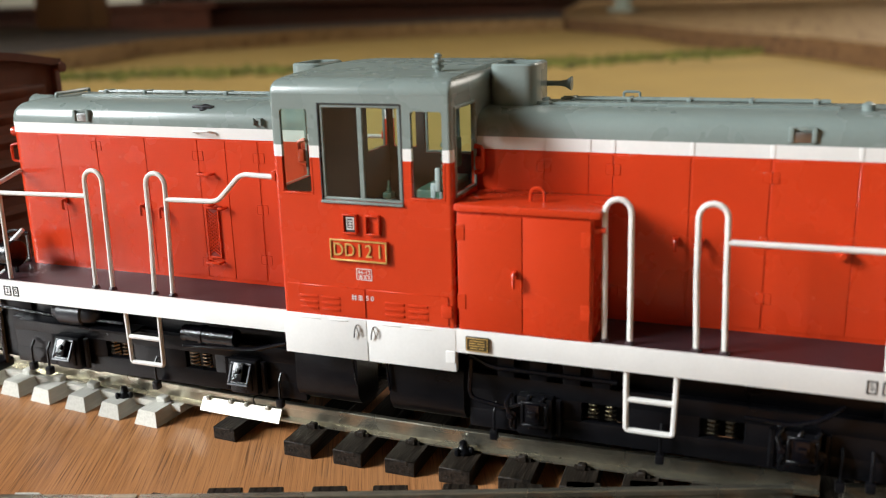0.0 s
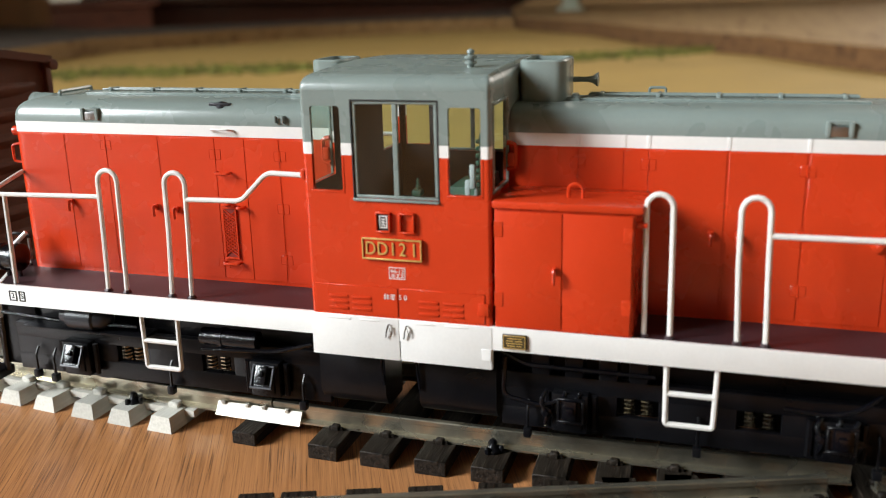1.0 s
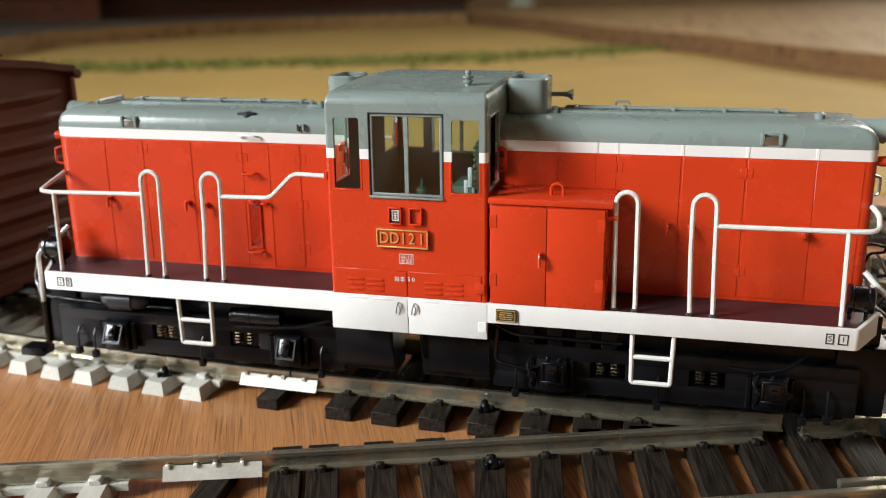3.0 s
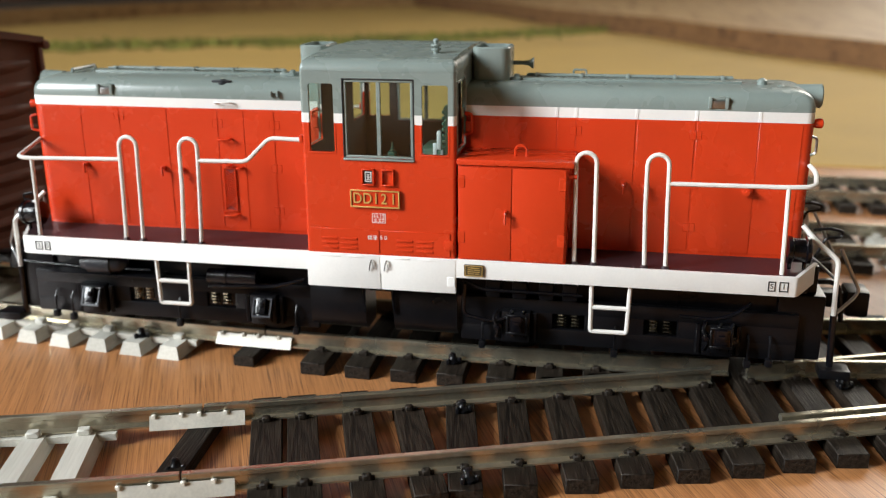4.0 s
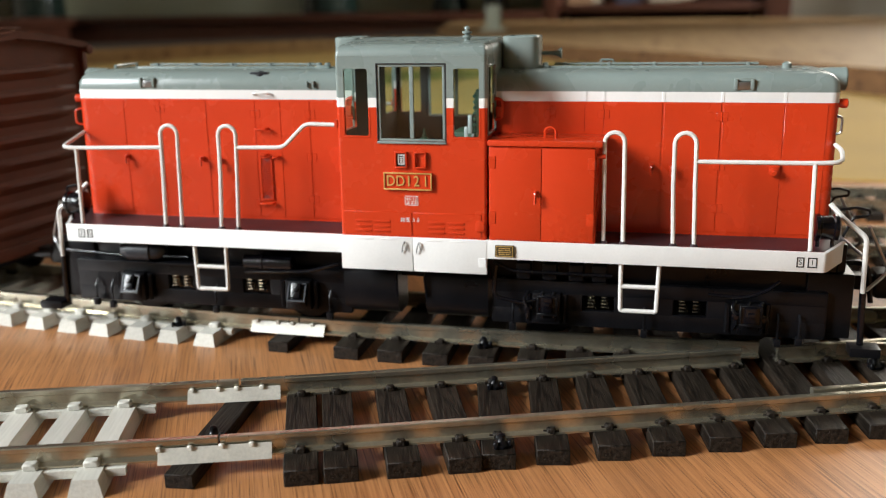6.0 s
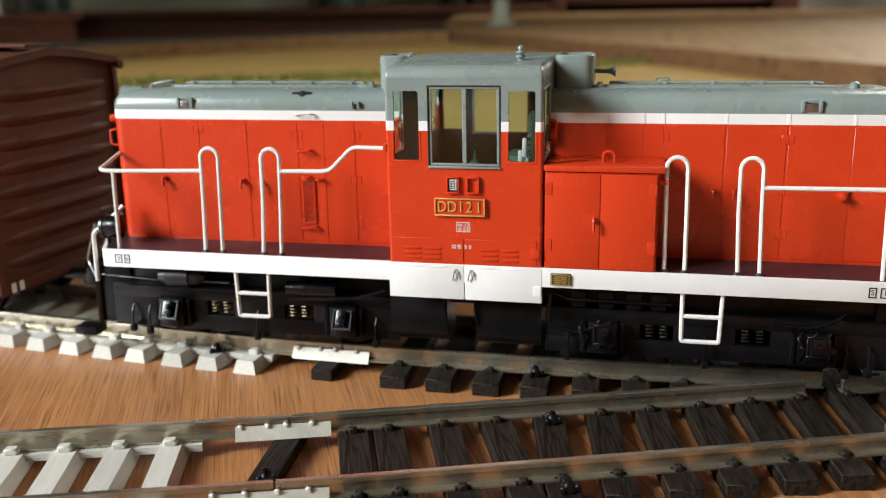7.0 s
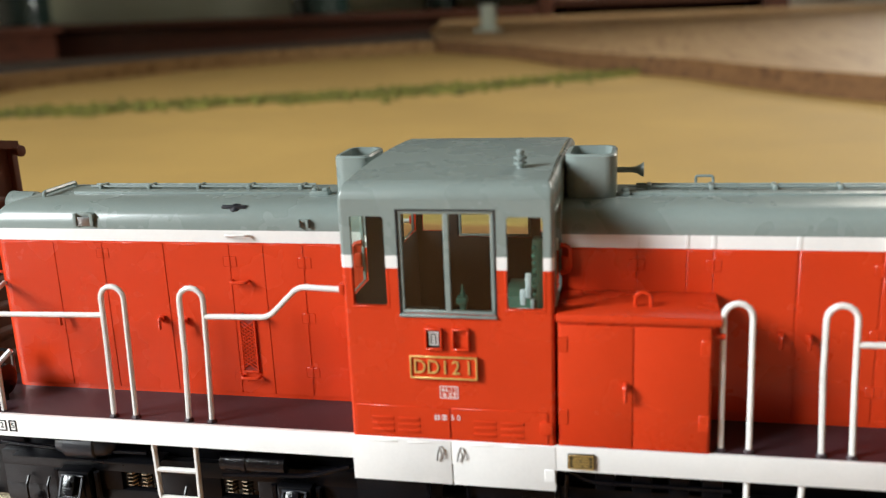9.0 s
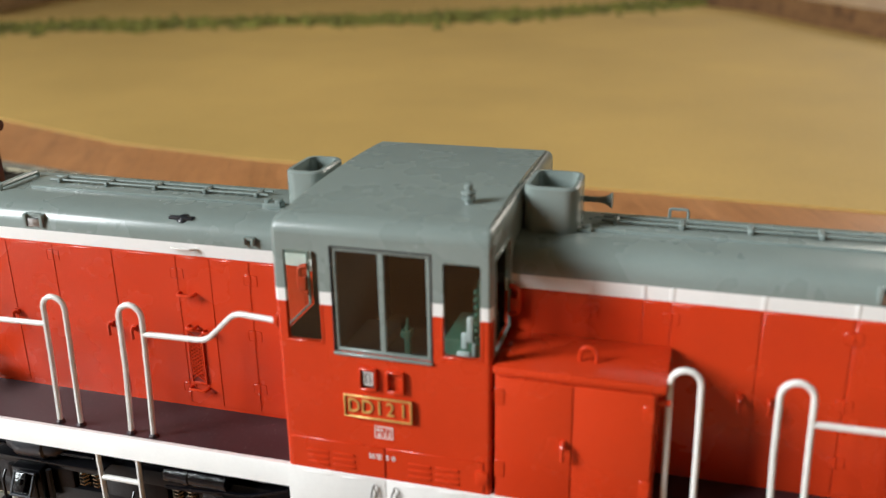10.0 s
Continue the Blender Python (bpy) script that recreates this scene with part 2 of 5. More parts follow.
def hood_ring(xa, xb, y0, y1, z, r, s, n=4):
    """A rounded rectangle whose corners stay square at the end that meets the cab."""
    out = []
    for sx, cy, sy, a0 in ((1, y1, -1, 0), (-1, y1, -1, 90), (-1, y0, 1, 180), (1, y0, 1, 270)):
        k = r if sx == s else 0.006
        cx = xb - k if sx > 0 else xa + k
        for i in range(n + 1):
            a = radians(a0 + 90 * i / n)
            out.append((cx + k * math.cos(a), cy + sy * k + k * math.sin(a), z))
    return out


def sweep(bm, path, section, mi=0):
    """Sweeps a closed (side, height) section along a plan line; side is to the left of the way."""
    path = [Vector((p[0], p[1], 0)) for p in path]
    rings = []
    for i, p in enumerate(path):
        d = (path[min(i + 1, len(path) - 1)] - path[max(i - 1, 0)]).normalized()
        nrm = Vector((-d.y, d.x, 0))
        rings.append([bm.verts.new(p + nrm * u + Vector((0, 0, z))) for u, z in section])
    n = len(section)
    for q, s in zip(rings, rings[1:]):
        for k in range(n):
            bm.faces.new((q[k], q[(k + 1) % n], s[(k + 1) % n], s[k])).material_index = mi
    bm.faces.new(rings[0][::-1])
    bm.faces.new(rings[-1])
    return bm


def lathe(bm, p, axis, prof, n=16, mi=0):
    """Turns (distance along axis, radius) pairs round an axis through p."""
    p, d = Vector(p), Vector(axis).normalized()
    return tube(bm, [p + d * s for s, _ in prof], 0, n, mi, True, [max(r, 0.001) for _, r in prof])


def lettering(name, text, size, at, parent, mat, rx=90, rz=0, depth=0.01, stretch=1.0):
    cu = bpy.data.curves.new(name, "FONT")
    cu.body, cu.size, cu.extrude, cu.align_x, cu.align_y = text, size * S, depth * S, "CENTER", "CENTER"
    tmp = new("lettering_tmp", cu)
    bpy.context.view_layer.update()
    me = bpy.data.meshes.new_from_object(tmp.evaluated_get(bpy.context.evaluated_depsgraph_get()))
    bpy.data.objects.remove(tmp)
    me.materials.clear()
    me.materials.append(mat)
    ob = new(name, me)
    ob.parent = parent
    ob.matrix_basis = Matrix.Translation((Vector(at) - ORIGIN[parent.name]) * S) @ Euler((radians(rx), 0, radians(rz))).to_matrix().to_4x4() @ Matrix.Diagonal((stretch, 1, 1, 1))
    return ob


def smooth_line(pts, step=0.12):
    """A smooth plan line through points (x, y) by cubic pieces."""
    P = [Vector((p[0], p[1])) for p in pts]
    P = [P[0] * 2 - P[1]] + P + [P[-1] * 2 - P[-2]]
    out = []
    for a, b, c, d in zip(P, P[1:], P[2:], P[3:]):
        n = max(2, int((c - b).length / step))
        for i in range(n):
            t = i / n
            out.append(0.5 * ((2 * b) + (c - a) * t + (2 * a - 5 * b + 4 * c - d) * t * t + (3 * b - a - 3 * c + d) * t ** 3))
    out.append(P[-2])
    return out


def offset(line, k):
    out = []
    for i, p in enumerate(line):
        d = (line[min(i + 1, len(line) - 1)] - line[max(i - 1, 0)]).normalized()
        out.append(p + Vector((-d.y, d.x)) * k)
    return out


def clip(line, x0, x1):
    """The stretch of a plan line between two x, cut exactly there."""
    x0, x1 = max(x0, line[0].x), min(x1, line[-1].x)
    return [Vector((x0, y_at(line, x0)))] + [p for p in line if x0 + 0.01 < p.x < x1 - 0.01] + [Vector((x1, y_at(line, x1)))]


def y_at(line, x):
    for a, b in zip(line, line[1:]):
        if a.x <= x <= b.x:
            return a.y + (b.y - a.y) * (x - a.x) / (b.x - a.x)
    return line[-1].y if x > line[-1].x else line[0].y


def slope_at(line, x):
    return math.atan2(y_at(line, x + 0.3) - y_at(line, x - 0.3), 0.6)


def weld(bm):
    """Joins neighbouring blocks into one skin and drops the faces shut in between them."""
    bmesh.ops.remove_doubles(bm, verts=bm.verts, dist=0.0005)
    bm.verts.index_update()
    seen = {}
    for f in bm.faces:
        seen.setdefault(tuple(sorted(v.index for v in f.verts)), []).append(f)
    bmesh.ops.delete(bm, geom=[f for fs in seen.values() if len(fs) > 1 for f in fs], context="FACES")
    return bm


def fillet(bm, cx, cz, sx, sz, r, y0, y1, mi=0, n=5):
    """Fills the corner of an opening so that it reads as rounded."""
    pts = [(cx, cz)] + [(cx + sx * r * (1 - math.sin(k * math.pi / 2 / n)), cz + sz * r * (1 - math.cos(k * math.pi / 2 / n))) for k in range(n + 1)]
    lo = [bm.verts.new((x, y0, z)) for x, z in pts]
    hi = [bm.verts.new((x, y1, z)) for x, z in pts]
    m = len(pts)
    for k in range(m):
        bm.faces.new((lo[k], lo[(k + 1) % m], hi[(k + 1) % m], hi[k])).material_index = mi
    bm.faces.new(lo[::-1]).material_index = mi
    bm.faces.new(hi).material_index = mi

# ---------------------------------------------------------------- the room
X0, X1, Y0, Y1, Z0, Z1 = -200.0, 110.0, -110.0, 285.0, -80.0, 170.0


def wall_with_window(name, fixed, lo, hi, wlo, whi, z_lo, z_hi, axis):
    bm = B()
    t = 12.0 if fixed > 0 else -12.0
    a, b = sorted((fixed, fixed + t))
    for u0, u1, z0, z1 in ((lo, hi, Z0, z_lo), (lo, hi, z_hi, Z1), (lo, wlo, z_lo, z_hi), (whi, hi, z_lo, z_hi)):
        box(bm, a, b, u0, u1, z0, z1) if axis == "x" else box(bm, u0, u1, a, b, z0, z1)
    return solid(name, bm, PLASTER, "cream plastered room wall with a window opening", "wall", "structure")


wall_with_window("wall_south", Y0, X0, X1, -184, -116, 12, 112, "y")
wall_with_window("wall_east", X1, Y0, Y1, 130, 240, 37, 147, "x")
solid("wall_north", box(B(), X0, X1, Y1, Y1 + 12, Z0, Z1), PLASTER, "cream plastered back wall", "wall", "structure")
solid("wall_west", box(B(), X0 - 12, X0, Y0, Y1, Z0, Z1), PLASTER, "cream plastered wall", "wall", "structure")
solid("floor", box(B(), X0 - 12, X1 + 12, Y0 - 12, Y1 + 12, Z0 - 6, Z0), FLOORM, "brown wooden room floor", "floor", "structure")
solid("ceiling", box(B(), X0 - 12, X1 + 12, Y0 - 12, Y1 + 12, Z1, Z1 + 6), CEIL, "plain white ceiling", "ceiling", "structure")
for nm, axis, fx, u0, u1, z0, z1 in (("window_1", "y", Y0 - 9, -184, -116, 12, 112), ("window_2", "x", X1 + 9, 130, 240, 37, 147)):
    mid = (u0 + u1) / 2
    w = thing(nm, (fx, mid, z0) if axis == "x" else (mid, fx, z0), "white painted window with clear panes", "window", kind="structure")
    put = (lambda bm, a, b, c, d, t, v=0: box(bm, fx - t, fx + t, a, b, c, d, v)) if axis == "x" else (lambda bm, a, b, c, d, t, v=0: box(bm, a, b, fx - t, fx + t, c, d, v))
    bm = B()
    for p in ((u0, u1, z0, z0 + 5), (u0, u1, z1 - 5, z1), (u0, u0 + 5, z0 + 5, z1 - 5), (u1 - 5, u1, z0 + 5, z1 - 5), (mid - 2.5, mid + 2.5, z0 + 5, z1 - 5)):
        put(bm, *p, 2, 0.3)
    part("window_frame", bm, WHITE, w)
    for p0, p1 in ((u0 + 5, mid - 2.5), (mid + 2.5, u1 - 5)):
        part("pane", put(B(), p0, p1, z0 + 5, z1 - 5, 0.2), GLASS, w).visible_shadow = False

# ---------------------------------------------------------------- baseboards

def slab(name, outline, z0, z1, mats, label, category, kind="structure", top=0, side=0):
    bm = B()
    lo = [bm.verts.new((x, y, z0)) for x, y in outline]
    hi = [bm.verts.new((x, y, z1)) for x, y in outline]
    n = len(outline)
    for k in range(n):
        bm.faces.new((lo[k], lo[(k + 1) % n], hi[(k + 1) % n], hi[k])).material_index = side
    bm.faces.new(hi).material_index = top
    bm.faces.new(lo[::-1]).material_index = side
    return solid(name, bm, mats, label, category, kind)


slab("ground", [(-130, -42), (108, -42), (108, 240), (-50, 240), (-35.4, 158), (-42.6, 131), (-59, 108), (-74, 93), (-120, 118), (-130, 60)],
     -2.4, 0.0, BOARD, "glossy teak-coloured wooden baseboard under the tracks", "baseboard")
MAT_LEFT = [(-37, 109), (-47, 97), (-54, 83), (-58.5, 71), (-54.5, 55), (-58, 38)]
MAT_RIGHT = [(16, 48.5), (12, 54.5), (8.5, 61), (5.5, 68), (1, 73.5), (-5, 83), (-12.5, 99), (-25, 116)]
slab("scenery_mat", [(-62, 29), (-40, 25.6), (-26, 23.2), (-17.5, 20.2), (-11.4, 19.2), (0.7, 18.4), (12, 17.6), (34, 16.6)] + MAT_RIGHT + MAT_LEFT,
     0.002, 0.07, OCHRE, "matt ochre landscape mat lying flat on the baseboard", "mat")
slab("side_board", [(-50, 240), (-35.2, 158), (-25, 116.4)] + [(x + 0.3, y + 0.2) for x, y in MAT_RIGHT[-2::-1]] + [(36, 14.6), (108, 14.6), (108, 240)],
     0.004, 1.6, [PINE, EDGE], "raised pine board with a brown front edge", "board", top=0, side=1)
slab("far_board", [(-35.6, 158), (-42.6, 131), (-59, 108), (-74, 93), (-120, 118), (-130, 60), (-130, 27), (-62.4, 29.4)] + [(x - 0.4, y + 0.3) for x, y in MAT_LEFT[::-1]] + [(-25.3, 116.6)],
     0.004, 1.64, [DARKTRACK, PINE], "raised board with pine edging and grey track bed", "board", top=0, side=1)
solid("back_rail", box(B(), -48, 108, 240.2, 243, -2.4, 1.75, 0.2), PINE, "pale pine rail along the back of the raised board", "rail", "structure")

# a strip of moss-coloured flock, made of many small clumps
strip = smooth_line([(-58, 42), (-50, 47), (-40.5, 51), (-33, 54), (-24.5, 57), (-16, 60), (-8, 65.5), (-3.8, 69.8), (1.2, 73)], 1.0)
bm = B()
random.seed(4)
for i in range(2600):
    k = random.random() * (len(strip) - 1.01)
    a, b = strip[int(k)], strip[int(k) + 1]
    p = a.lerp(b, k % 1)
    wide = 1.3 + 1.6 * abs(noise.noise((p.x * 0.15, p.y * 0.15, 2)))
    c = Vector((p.x + random.gauss(0, wide * 0.6), p.y + random.gauss(0, wide * 0.9), 0.08))
    r = random.uniform(0.15, 0.5)
    ring = [bm.verts.new(c + Vector((math.cos(j * 1.26) * r * random.uniform(0.6, 1.2), math.sin(j * 1.26) * r * random.uniform(0.6, 1.2), 0))) for j in range(5)]
    tip = bm.verts.new(c + Vector((random.uniform(-0.1, 0.1), random.uniform(-0.1, 0.1), r * random.uniform(0.5, 1.3))))
    for j in range(5):
        bm.faces.new((ring[j], ring[(j + 1) % 5], tip))
solid("moss_strip", bm, MOSS, "uneven line of yellow-green flock on the mat", "flock", "stuff")

# ---------------------------------------------------------------- furniture behind
sb = thing("sideboard", (-110, 262, Z0), "long dark mahogany sideboard against the wall", "sideboard")
part("body", box(B(), -196, -26, 246, 283, Z0, 2.2, 0.3), MAHOGANY, sb)
part("top", box(B(), -197, -25.4, 244.5, 282.8, 2.2, 4.2, 0.4), MAHOGANY, sb)
cb = thing("cabinet", (-180, 180, Z0), "low dark mahogany cabinet along the wall", "cabinet")
part("body", box(B(), -196, -166, 95, 240, Z0, 2.2, 0.3), MAHOGANY, cb)
part("top", box(B(), -197, -164.6, 94, 242, 2.2, 4.2, 0.4), MAHOGANY, cb)
solid("wall_panel", box(B(), -196, -26, 283.2, 284.6, 2.6, 120, 0.2), GREENWALL, "pale sage-green panelled wall behind the sideboard", "wall panel", "structure")

bc = thing("bookcase", (8, 264, Z0), "dark red-brown wooden bookcase with mixed things on it", "bookcase")
part("side_panel", box(B(), -25, -21, 246, 283, Z0, 120, 0.2), MAHOGANY, bc)
part("side_panel", box(B(), 32.5, 39, 246, 283, Z0, 120, 0.2), MAHOGANY, bc)
part("back_panel", box(B(), -21, 32.5, 281, 283, Z0, 120), MAHOGANY, bc)
for z in (-30, 4.0, 34, 66, 100):
    part("shelf", box(B(), -20.9, 32.4, 247, 280.8, z, z + 2, 0.2), MAHOGANY, bc)


def book(x0, x1, y0, z0, h, mat, label):
    t = thing("book", ((x0 + x1) / 2, y0 + 7, z0), label, "book", "books on the shelf")
    part("cover", box(box(box(B(), x0, x0 + 0.3, y0, y0 + 15, z0, z0 + h), x1 - 0.3, x1, y0, y0 + 15, z0, z0 + h), x0 + 0.301, x1 - 0.301, y0, y0 + 0.4, z0, z0 + h), mat, t)
    part("pages", box(B(), x0 + 0.32, x1 - 0.32, y0 + 0.42, y0 + 14.5, z0 + 0.3, z0 + h - 0.3), CREAM, t, "cream page block")


book(-19.5, -13.0, 258, 6.0, 21, TANBOOK, "tan cloth-bound book standing on the bookcase shelf")
book(-12.6, -10.2, 260, 6.0, 19, CREAM, "cream paper-bound book standing on the bookcase shelf")
book(-6.0, 0.8, 258, 6.0, 23, BLUEBOOK, "dark blue cloth-bound book on the bookcase shelf")
book(4.5, 8.0, 259, 6.0, 22, TEALBOOK, "dark teal cloth-bound book on the bookcase shelf")
bm = B()
tube(bm, rounded([(3, 250, 6.7), (10, 249, 6.8), (17, 250, 8), (21.5, 251, 14), (22, 252, 26)], 5, 6), 0.7, 8)
solid("cable", bm, CREAM, "thick cream cable drooping over the bookcase shelf", "cable")
solid("plug", box(B(), 20.6, 24.0, 250.2, 253.4, 14, 24, 0.5), CREAM, "cream plastic adaptor block on the cable", "plug")


def bottle(x, y, z, r, h, label):
    bm = B()
    lathe(bm, (x, y, z), (0, 0, 1), [(0, r * 0.9), (0.4, r), (h * 0.6, r), (h * 0.72, r * 0.75), (h * 0.8, r * 0.35), (h, r * 0.33)], 20)
    return solid("bottle", bm, BOTTLE, label, "bottle", at=(x, y, z), group="bottles on the sideboard")


bottle(-90, 258, 4.2, 8.5, 34, "large dark green glass bottle on the sideboard")
bottle(-54, 260, 4.2, 5.0, 30, "dark glass bottle on the sideboard")
bottle(-40, 256, 4.2, 3.2, 26, "slim dark glass bottle on the sideboard")
bottle(-188, 258, 4.2, 8.0, 40, "wide dark green glass jar on the sideboard")
solid("carton", box(B(), -104, -93.5, 104, 108, 1.64, 13.5, 0.3), CARD, "plain brown cardboard carton on the raised board", "carton")
pm = thing("clamp_post", (-22.5, 146, 1.6), "small grey metal clamp standing on the raised board", "clamp")
part("foot", box(B(), -24.6, -20.4, 144, 148, 1.6, 2.1, 0.15), GREENWALL, pm)
part("post", box(B(), -23.7, -21.3, 145, 147, 2.1, 5.9, 0.3), GREENWALL, pm)

# ---------------------------------------------------------------- tracks
RAIL = [(-0.11, 0.215), (0.11, 0.215), (0.11, 0.24), (0.028, 0.262), (0.028, 0.385), (0.048, 0.40), (0.048, 0.455), (0.036, 0.468), (-0.036, 0.468), (-0.048, 0.455), (-0.048, 0.40), (-0.028, 0.385), (-0.028, 0.262), (-0.11, 0.24)]
GAUGE = 1.74
LINE_L = smooth_line([(-70, 13.5), (-30, 4.75), (-14, 2.05), (-9.2, 1.38), (-6.5, 1.10), (-4.5, 0.93), (-2.2, 0.80), (0.7, 0.75), (3, 0.80), (5, 0.92), (8, 1.32), (14, 2.4), (36, 7.5)])
LINE_A = smooth_line([(-60, -19.0), (-36, -12.1), (-20, -7.45), (-12, -5.1), (-8, -3.86), (-5, -2.90), (-2.1, -1.96), (0.9, -0.90), (4.8, 0.50), (7.3, 1.42), (14, 4.0), (36, 12.8)])
LINE_B = offset(LINE_A, -GAUGE - 0.05)
LINE_L2 = offset(LINE_L, GAUGE)
LINE_M = smooth_line([(-70, 20), (-30, 12.6), (-10, 9.0), (8.4, 7.5), (36, 8.0)])
LINE_N = smooth_line([(-70, 24.5), (-40, 18.4), (-22, 14.6), (-10, 12.5), (0, 12.3), (9.7, 12.5), (36, 12.0)])


def tie_mesh(name, length, white=False, h=0.215, w=0.42, seats=(-0.87, 0.87)):
    bm = B()
    k = 1.5 if white else 1.0
    if white:
        for y0, y1, t in ((-length / 2, length / 2, 0.30),):
            b = w / 2
            lo = [(-b, y0 - 0.06, 0), (b, y0 - 0.06, 0), (b, y1 + 0.06, 0), (-b, y1 + 0.06, 0)]
            hi = [(-t / 2, y0, h), (t / 2, y0, h), (t / 2, y1, h), (-t / 2, y1, h)]
            loft(bm, [lo, hi], [0])
    else:
        box(bm, -w / 2, w / 2, -length / 2, length / 2, 0, h, 0.012, seg=1)
    for s in seats:
        for d in (-0.145, 0.145):
            box(bm, -0.06 * k, 0.06 * k, s + d - 0.045 * k, s + d + 0.045 * k, h - 0.01, h + 0.085, 0.02, seg=1)
            box(bm, -0.10, 0.10, s + d - 0.02, s + d + 0.02, h - 0.01, h + 0.045)
    return to_mesh(name, bm, TIEWHITE if white else TIEDARK)


TIE_D = tie_mesh("tie_dark", 2.95)
TIE_W = tie_mesh("tie_white", 2.75, True)
TIE_LONG = tie_mesh("tie_long", 4.5, seats=(-1.64, 0.10))
TIE_END = tie_mesh("tie_low", 2.8, h=0.19, w=0.36, seats=())


def put_tie(me, parent, rail_line, x, side=1, jitter=True, off=0.87, turn=None):
    """A tie square to a rail line at x, centred half a gauge to its side."""
    a = slope_at(rail_line, x) if turn is None else radians(turn)
    y = y_at(rail_line, x)
    c = Vector((x - math.sin(a) * off * side, y + math.cos(a) * off * side, 0.0))
    k = radians(random.uniform(-1.2, 1.2)) if jitter else 0
    return piece("tie", me, parent, Matrix.Translation(c * S) @ Matrix.Rotation(a + k, 4, "Z"))


def rail(line, x0, x1, parent, label=""):
    return part("rail", sweep(B(), clip(line, x0, x1), RAIL), NICKEL, parent, label)


def joiner(line, x0, x1, parent, side=-1):
    bm = B()
    seg = clip(line, x0, x1)
    sweep(bm, seg, [(side * 0.05, 0.365), (side * 0.125, 0.24), (side * 0.15, 0.20), (side * 0.175, 0.20), (side * 0.145, 0.25), (side * 0.068, 0.372)])
    n = len(seg)
    for f in (0.1, 0.37, 0.63, 0.9):
        p = seg[int(f * (n - 1))]
        box(bm, p.x - 0.035, p.x + 0.035, p.y + side * 0.085 - 0.022, p.y + side * 0.085 + 0.022, 0.335, 0.40, 0.012, seg=1)
    return part("rail_joiner", bm, JOINER, parent, "pale metal rail joiner plate")


def pin(x, y, parent, z=0.215):
    bm = B()
    lathe(bm, (x, y, z), (0, 0, 1), [(0, 0.10), (0.04, 0.11), (0.08, 0.07), (0.09, 0.06), (0.16, 0.05), (0.18, 0.02)], 8)
    for k in range(3):
        a = k * 2.1
        box(bm, x + 0.11 * math.cos(a) - 0.03, x + 0.11 * math.cos(a) + 0.03, y + 0.11 * math.sin(a) - 0.03, y + 0.11 * math.sin(a) + 0.03, z, z + 0.10, 0.015, seg=1)
    return part("track_pin", bm, BLACK, parent, "small dark fixing pin")


def web(line, x0, x1, parent):
    """The moulded strip that holds white ties together under a rail."""
    w = part("tie_web", sweep(B(), clip(offset(line, -0.13), x0, x1), [(-0.05, 0.10), (0.05, 0.10), (0.05, 0.20), (-0.05, 0.20)]), TIEWHITE, parent, "white plastic strip joining the ties")
    return w


random.seed(7)
lt = thing("track", (0, 0, 0), "nickel rail track with white and dark ties under the locomotive", "model track", "tracks")
for ln in (LINE_L, LINE_L2):
    rail(ln, -70, -2.24, lt)
rail(LINE_L, -2.21, 5.25, lt)
rail(LINE_L2, -2.21, 36, lt)
rail(LINE_L, 6.35, 36, lt)
web(LINE_L, -32, -3.45, lt)
web(LINE_L2, -32, -3.45, lt)
joiner(LINE_L, -3.08, -1.75, lt)
for i in range(62):
    put_tie(TIE_W, lt, LINE_L, -3.76 - i * 0.69)
put_tie(TIE_END, lt, LINE_L, -2.42, jitter=False)
for i in range(7):
    put_tie(TIE_D, lt, LINE_L, -1.22 + i * 0.745)
pin(0.99, 0.58, lt)
pin(-4.45, 0.70, lt, 0.2)

nt = thing("track", (0, -2, 0), "nickel rail turnout with dark wood-grained ties", "model track", "tracks")
for ln in (LINE_A, LINE_B):
    rail(ln, -60, -2.1 if ln is LINE_A else -1.6, nt)
rail(LINE_A, -2.07, 4.95, nt)
rail(LINE_B, -1.57, 36, nt)
rail(LINE_A, 5.5, 36, nt)
rail(offset(LINE_B, 0.21), 5.75, 9.0, nt, "short bright check rail")
web(LINE_A, -30, -3.15, nt)
web(LINE_B, -30, -2.6, nt)
joiner(LINE_A, -2.77, -1.55, nt)
joiner(LINE_B, -2.28, -0.98, nt)
ORIGIN_N = Vector((0, -2, 0))


def near_tie(me, x, off=0.87, turn=None):
    ob = put_tie(me, nt, LINE_A, x, -1, off=off, turn=turn)
    ob.matrix_basis = Matrix.Translation(-ORIGIN_N * S) @ ob.matrix_basis
    return ob


for i in range(40):
    near_tie(TIE_W, -3.58 - i * 0.655)
near_tie(TIE_END, -2.08, turn=5)
for x in (-1.26, -0.80, -0.08, 0.62, 1.34, 2.04, 2.74, 3.44):
    near_tie(TIE_D, x, turn=None if x < 1 else 12.0 - 0.6 * x)
for i in range(9):
    near_tie(TIE_LONG, 4.14 + i * 0.70, off=0.10, turn=9.5)
for i in range(30):
    near_tie(TIE_D, 10.6 + i * 0.70)
pin(1.42, -1.02, nt)
pin(1.80, -2.82, nt)
pin(-1.96, -3.1, nt, 0.12)
pin(6.9, 0.75, nt)

